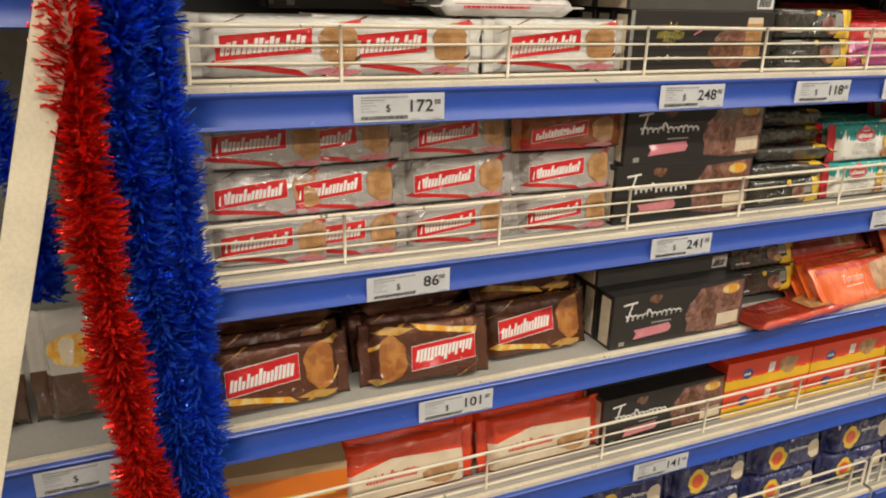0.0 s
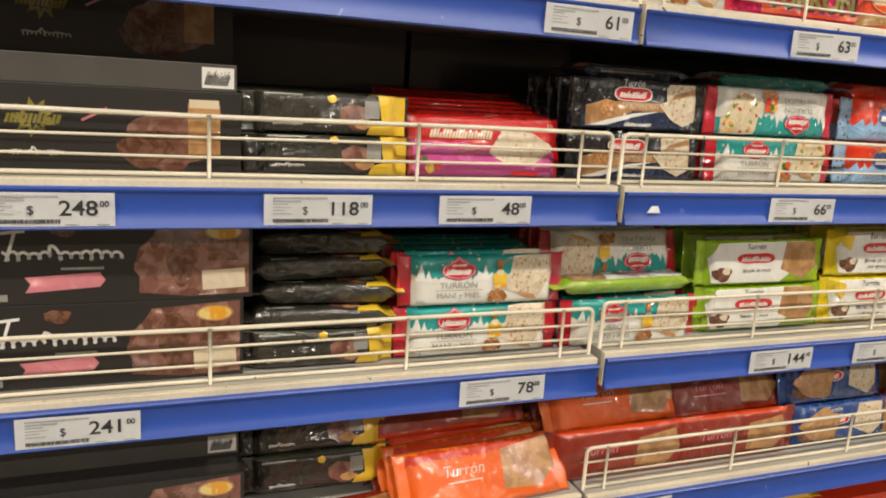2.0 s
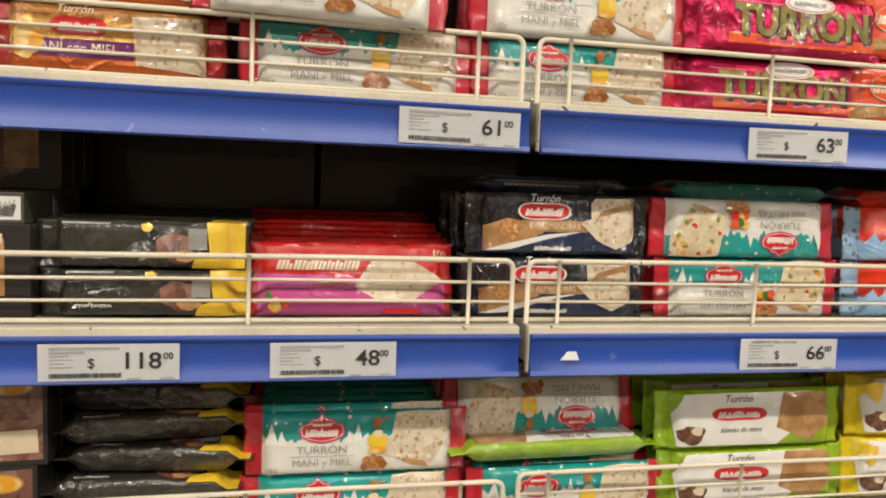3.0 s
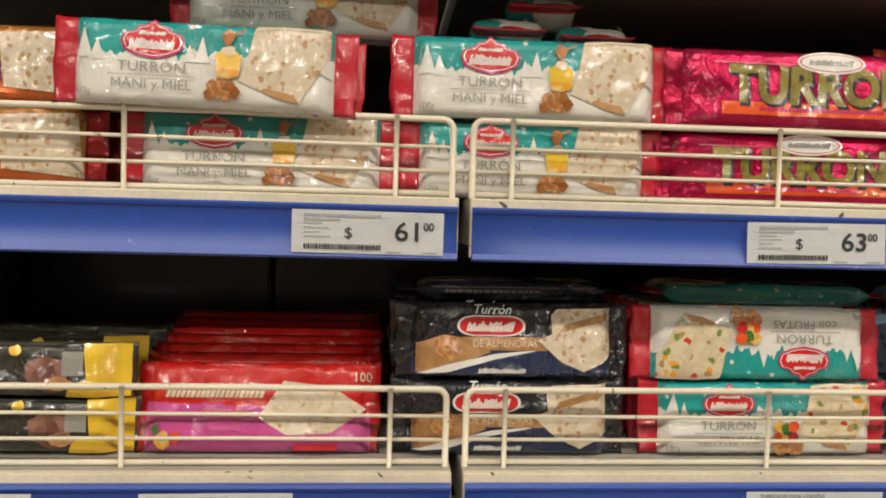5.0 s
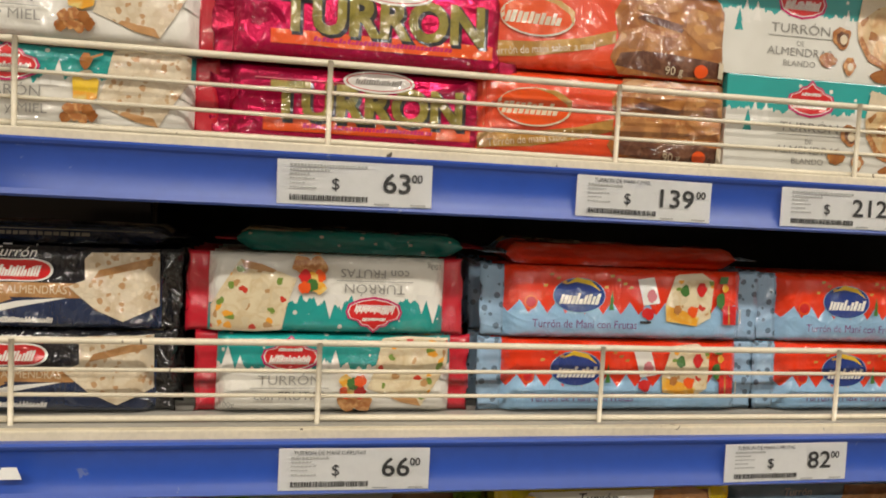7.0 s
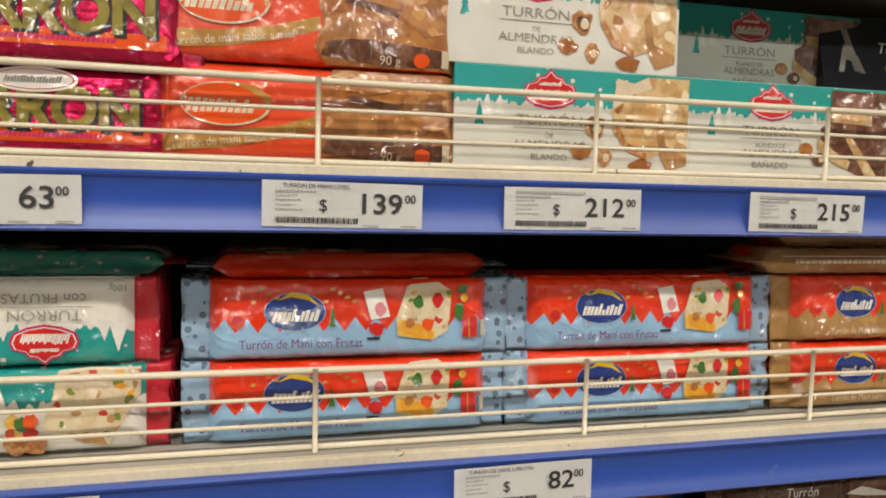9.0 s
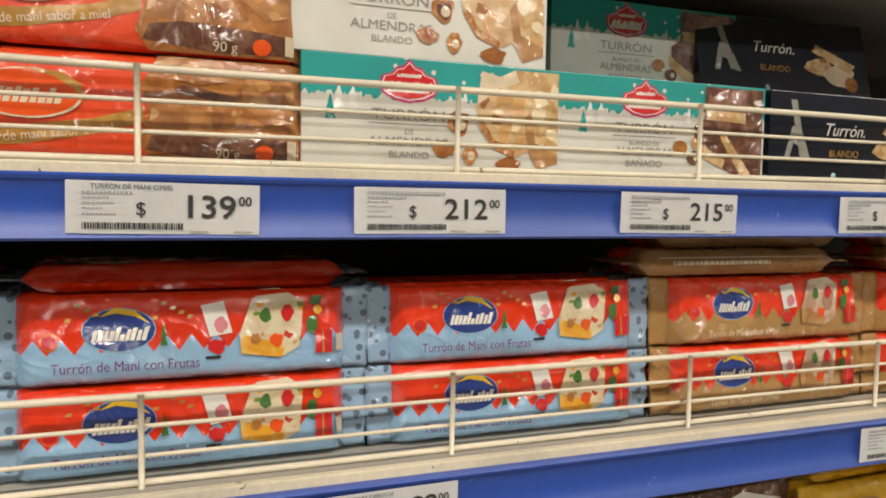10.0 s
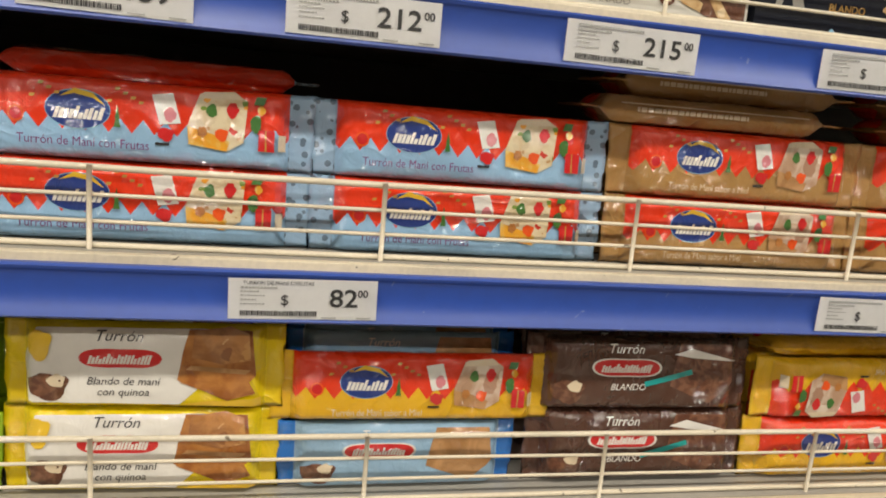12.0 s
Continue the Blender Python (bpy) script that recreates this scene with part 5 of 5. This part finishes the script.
edge_print(put("goldhoney", 3.03, z2 + 0.111, 0.045, lie=True, thin=0.85, yaw=-1), "goldhoney", "cream")
edge_print(put("goldhoney", 3.03, z2 + 0.1325, 0.055, lie=True, thin=0.85, yaw=1), "goldhoney", "cream")
stack("bluefruit", 3.25, z2, 2, 2)

# ---- third shelf ----
z3, z3b = Z[3] + LIP, ZB[3] + LIP
for x, n in ((0.79 + 0.075, 3), (0.945, 3), (1.090, 3)):
    stack("silverpeanut", x + 0.002, z3 - 0.004, n, 3, pitch=0.036, tilt=6, jx=0.006, wobble=4.0)
stack("silverpeanut", 1.236, z3 - 0.004, 2, 3, pitch=0.036, tilt=6, jx=0.006, wobble=4.0)
stack("redpeanut", 1.232, z3 + 0.103, 1, 3, pitch=0.031)
for q in range(3):
    put("darkbox", 1.381, z3, 0.036 + 0.038 * q, tilt=0.3)
    put("darkbox", 1.389, z3 + 0.0785, 0.036 + 0.038 * q, tilt=0.3)
stack("nightyellow", 1.606, z3, 1, 5, pitch=0.032)
for i in range(4):
    put("nightyellow", 1.608 + RND.uniform(-0.008, 0.008), z3 + 0.040 + 0.024 * i, 0.038 + 0.008 * i, lie=True, yaw=RND.uniform(-7, 7))
stack("honey", 1.765, z3, 2, 5, tilt=6)
stack("honey", 1.962, z3, 1, 4)
edge_print(put("greenpack", 1.945, z3b + 0.0585, 0.036, lie=True, yaw=2, flip=True), "greenpack", "white")
for q in range(3):
    put("honey", 1.945, z3b + 0.070, 0.062 + 0.026 * q, tilt=12, flip=True, yaw=1.5)
put("greenpack", 1.950, z3b + 0.002, 0.095, tilt=3)
put("honey", 1.95, z3b + 0.001, 0.125, tilt=3)
stack("greenpack", 2.152, z3b, 2, 7, pitch=0.027, tilt=4, rise=0.002, jx=0.006)
stack("yellowpack", 2.358, z3b, 2, 6, tilt=4)
stack("skypack", 2.553, z3b, 1, 4, tilt=3)
put("yellowred", 2.542, z3b + 0.054, 0.038, tilt=4)
stack("skypack", 2.556, z3b + 0.064, 1, 3, y=0.068, tilt=4)
stack("brownpack", 2.750, z3b, 2, 5, tilt=5)
stack("yellowred", 2.955, z3b, 1, 4, tilt=3)
stack("yellowred", 2.952, z3b + 0.056, 1, 5, tilt=3, flips=(0,))
put("yellowred", 2.95, z3b + 0.111, 0.05, lie=True, yaw=2)
stack("yellowpack", 3.19, z3b, 2, 3)

# ---- fourth shelf ----
z4, z4b = Z[4] + LIP, ZB[4] + LIP
for x, yy, yw in ((0.86, 0.015, 3), (1.035, 0.012, -6), (1.202, 0.03, 3)):
    for q in range(5):
        put("brownpeanut", x + RND.uniform(-0.004, 0.004), z4, yy + 0.036 * q, tilt=14, yaw=yw + RND.uniform(-2, 2), flip=(x > 1.0 and x < 1.1 and q == 0))
    put("brownpeanut", x, z4 + 0.0785, yy + 0.05, lie=True, yaw=-yw)
put("brownpeanut", 1.20, z4 + 0.068, 0.06, tilt=22, yaw=2)
for q in range(4):
    put("darkbox", 1.380, z4, 0.012 + 0.038 * q, tilt=0)
put("lidbox", 1.378, z4 + 0.0785, 0.05, tilt=0)
put("darkbox", 1.385, z4 + 0.103, 0.09, lie=True, tilt=0)
for q in range(5):
    put("nightyellow", 1.61, z4 + 0.02, 0.055 + 0.032 * q, tilt=6)
    put("nightyellow", 1.61, z4 + 0.060 + 0.02 * 0, 0.06 + 0.032 * q, tilt=20)
for q in range(3):
    put("nightyellow", 1.606, z4 + 0.100 + 0.024 * q, 0.07 + 0.01 * q, lie=True, yaw=RND.uniform(-5, 5))
put("rust", 1.615, z4 - 0.002, -0.012, lie=True, yaw=5)
for q in range(6):
    put("amber" if q < 3 else "rust", 1.772 - 0.006 * q, z4 + 0.001 * q, -0.002 + 0.021 * q, tilt=38, yaw=5 + q * 0.6)
for q in range(6):
    put("rust", 1.742, z4 + 0.058, 0.07 + 0.022 * q, tilt=34, yaw=3)
for x, c in ((1.965, "amber"), (2.140, "rust")):
    for q in range(7):
        put(c if q == 0 else "rust", x, z4b + 0.055, 0.050 + 0.022 * q, tilt=30, yaw=RND.uniform(-1, 2))
        if q < 4:
            put("rust", x - 0.004, z4b, 0.034 + 0.022 * q, tilt=4)
for q in range(4):
    put("bluetan", 2.338, z4b, 0.036 + 0.026 * q, tilt=4)
    put("bluetan", 2.325, z4b + 0.060, 0.042 + 0.026 * q, tilt=14)
for x in (2.53, 2.73, 2.93):
    stack("goldhoney", x, z4b, 2, 2)

# ---- fifth shelf ----
z5, z5b = Z[5] + LIP, ZB[5] + LIP
put("tangerine", 0.872, z5 + 0.03, 0.036, tilt=0, yaw=-6)
put("tangerine", 0.872, z5 - 0.025 + 0.025, 0.15, tilt=0)
stack("scarlet", 1.004, z5, 1, 4, pitch=0.031, tilt=6)
stack("scarlet", 1.206, z5, 1, 4, pitch=0.031, tilt=6)
for q in range(4):
    put("darkbox", 1.402, z5, 0.036 + 0.038 * q, tilt=2)
for x in (1.628, 1.810):
    for q in range(4):
        for r in range(2):
            put("carnival", x, z5 + 0.0482 * r, 0.036 + 0.031 * q, tilt=0, plain=q > 0)
for x in (2.02, 2.205, 2.39, 2.575):
    for q in range(4):
        for r in range(2):
            put("carnival", x, z5b + 0.0482 * r, 0.036 + 0.031 * q, tilt=0, plain=q > 0)
    if x < 2.3:
        for i in range(3):
            put("yellowred", x - 0.01, z5b + 0.097 + 0.026 * i, 0.04 + 0.012 * i, lie=True, yaw=RND.uniform(-4, 4))

# ---- lowest shelf ----
z6 = Z[6] + LIP
for x in (1.38, 1.553, 1.727, 1.905, 2.085, 2.26):
    for q in range(4):
        put("navy", x, z6, 0.036 + 0.042 * q, tilt=4)
        if q < 3:
            put("navy", x + 0.003, z6 + 0.064, 0.038 + 0.042 * q, tilt=4)

# ---- end bay ----
for x in (0.50, 0.60, 0.692):
    put("bag", x, 1.057, 0.05, tilt=8)
stack("whitepeanut", 0.42, 1.508, 1, 2)
stack("whitepeanut", 0.63, 1.508, 1, 2)

for vs in KINDS.values():
    for e, pk in vs:
        for o in (*e.children_recursive, e):
            bpy.data.objects.remove(o)

scrap = thing("paper_scrap", pose(2.036, -0.0032, 1.389), "torn white paper scrap stuck on the price strip", "paper scrap")
bm = box(-0.009, 0.008, -0.0003, 0.0001, -0.0035, 0.004)
for v in bm.verts:
    v.co.x += (0.006 if v.co.x < 0 and v.co.z > 0 else -0.003 if v.co.z > 0 else 0)
part("paper", bm, M_PAPER, scrap)

# ---- price labels ----
for x, p, t in ((1.883, "61", ""), (2.190, "63", ""), (2.388, "139", "TURRON DE MANI C/MIEL"), (2.542, "212", ""), (2.727, "215", ""), (2.926, "234", "")):
    price_label(x, Z[1], p, title=t)
for x, p, t in ((1.022, "172", ""), (1.402, "248", ""), (1.622, "118", ""), (1.788, "48", ""), (2.197, "66", "TURRON DE MANI C/FRUTAS"), (2.513, "82", "TURRON DE MANI C/FRUTAS"), (2.962, "82", "")):
    price_label(x, Z[2], p, title=t)
for x, p, zt in ((1.034, "86", 1.210), (1.417, "241", Z[3]), (1.824, "78", Z[3]), (2.205, "144", ZB[3]), (2.375, "144", ZB[3])):
    price_label(x, zt, p)
for x, p, zt in ((1.098, "101", Z[4]), (2.018, "65", ZB[4]), (1.435, "141", Z[5]), (2.045, "96", ZB[5]), (0.69, "6", 1.049)):
    price_label(x, zt, p)


# ---- tinsel ----
def tinsel(name, label, color, path, radius, count, seed):
    m, n, l, b = material(name + "_foil", 0.24, 0.75)
    gi = n.new("ShaderNodeNewGeometry")
    l.new(ramp(n, l, gi.outputs["Random Per Island"], ((0.0, tuple(c * 0.65 for c in color)), (1.0, color))), b.inputs["Base Color"])
    rr = random.Random(seed)
    e = thing(name, Matrix.Translation(path[-1]), label, "tinsel garland", "tinsel garlands")
    inv = e.matrix_world.inverted()
    core = tube_into(bmesh.new(), path, 0.003, 6)
    core.transform(inv)
    part("cord", core, m, e)
    vs, fs = [], []
    P = [Vector(p) for p in path]
    for i in range(count):
        t = rr.random() * (len(P) - 1)
        k = min(int(t), len(P) - 2)
        c = P[k].lerp(P[k + 1], t - k)
        ax = (P[k + 1] - P[k]).normalized()
        s = ax.orthogonal().normalized()
        s.rotate(Matrix.Rotation(rr.random() * 6.283, 3, ax))
        d = (s + ax * rr.uniform(-0.5, 0.15)).normalized()
        L = radius * rr.uniform(0.62, 1.0) * (0.9 + 0.15 * math.sin(t * 2.3 + seed))
        side = d.cross(ax).normalized().lerp(ax, rr.uniform(-1.0, 1.0)).normalized() * rr.uniform(0.0008, 0.0019)
        mid = c + d * L * 0.6 + ax * rr.uniform(-0.002, 0.002)
        tip = c + d * L + ax * rr.uniform(-0.005, 0.003)
        q = len(vs)
        vs += [c - side, c + side, mid + side, mid - side, tip + side * 0.6, tip - side * 0.6]
        fs += [(q, q + 1, q + 2, q + 3), (q + 3, q + 2, q + 4, q + 5)]
    me = bpy.data.meshes.new(name)
    me.from_pydata([tuple(inv @ v) for v in vs], [], fs)
    me.materials.append(m)
    o = new("foil_fringe", me)
    o.parent = e
    tagged(o, "shredded foil fringe", kind="stuff")


def hanging(x, y, top, bottom, amp, seed, lean=0.0):
    n = 24
    return [(x + lean * i / n + amp * math.sin(i * 0.5 + seed), y + amp * 0.6 * math.sin(i * 0.37 + seed * 2), top - (top - bottom) * i / n) for i in range(n + 1)]


tinsel("red_tinsel", "shiny red foil tinsel garland hanging down the shelf end", (1.0, 0.05, 0.03), hanging(0.770, -0.066, 1.72, 0.55, 0.005, 0.3, 0.03), 0.031, 14000, 1)
tinsel("blue_tinsel", "shiny blue foil tinsel garland hanging down the shelf end", (0.05, 0.20, 1.0), hanging(0.812, -0.04, 1.72, 0.55, 0.005, 1.3, 0.015), 0.034, 13000, 2)
tinsel("blue_tinsel", "shiny blue foil tinsel garland hanging beside another", (0.05, 0.20, 1.0), hanging(0.842, -0.035, 1.72, 0.55, 0.004, 2.6, 0.01), 0.031, 11000, 3)
tinsel("blue_tinsel", "short end of blue foil tinsel hanging loose", (0.05, 0.20, 1.0), hanging(0.675, 0.02, 1.72, 1.22, 0.008, 4.1, 0.05), 0.026, 5000, 4)

rail = thing("display_rail", pose(0.713, -0.07, 1.27), "cream painted flat metal rail leaning against the shelf end", "display rail")
bm = box(-0.014, 0.014, -0.003, 0.003, -0.45, 0.45, 0.001)
bm.transform(pose(0, 0, 0, 0, 15, 0))
part("rail", bm, M_CREAM, rail)

# ---- ceiling lamps ----
M_GLOW, gn, gl, gb = material("lamp_glow", 0.5)
gb.inputs["Emission Color"].default_value = (1.0, 0.93, 0.82, 1)
gb.inputs["Emission Strength"].default_value = 6.0
for i in range(5):
    for y in (AISLE_Y, AISLE_Y - 1.6):
        lamp = thing("ceiling_lamp", pose(-0.7 + 1.45 * i, y, LAMP_Z), "long white fluorescent ceiling lamp", "ceiling lamp", "ceiling lamps")
        part("housing", box(-0.62, 0.62, -0.09, 0.09, 0.0, 0.06, 0.004), M_CREAM, lamp)
        part("diffuser", box(-0.6, 0.6, -0.045, 0.045, -0.02, -0.001, 0.0), M_GLOW, lamp)
        part("hanger", box(-0.01, 0.01, -0.01, 0.01, 0.061, 0.18), M_STEEL, lamp)
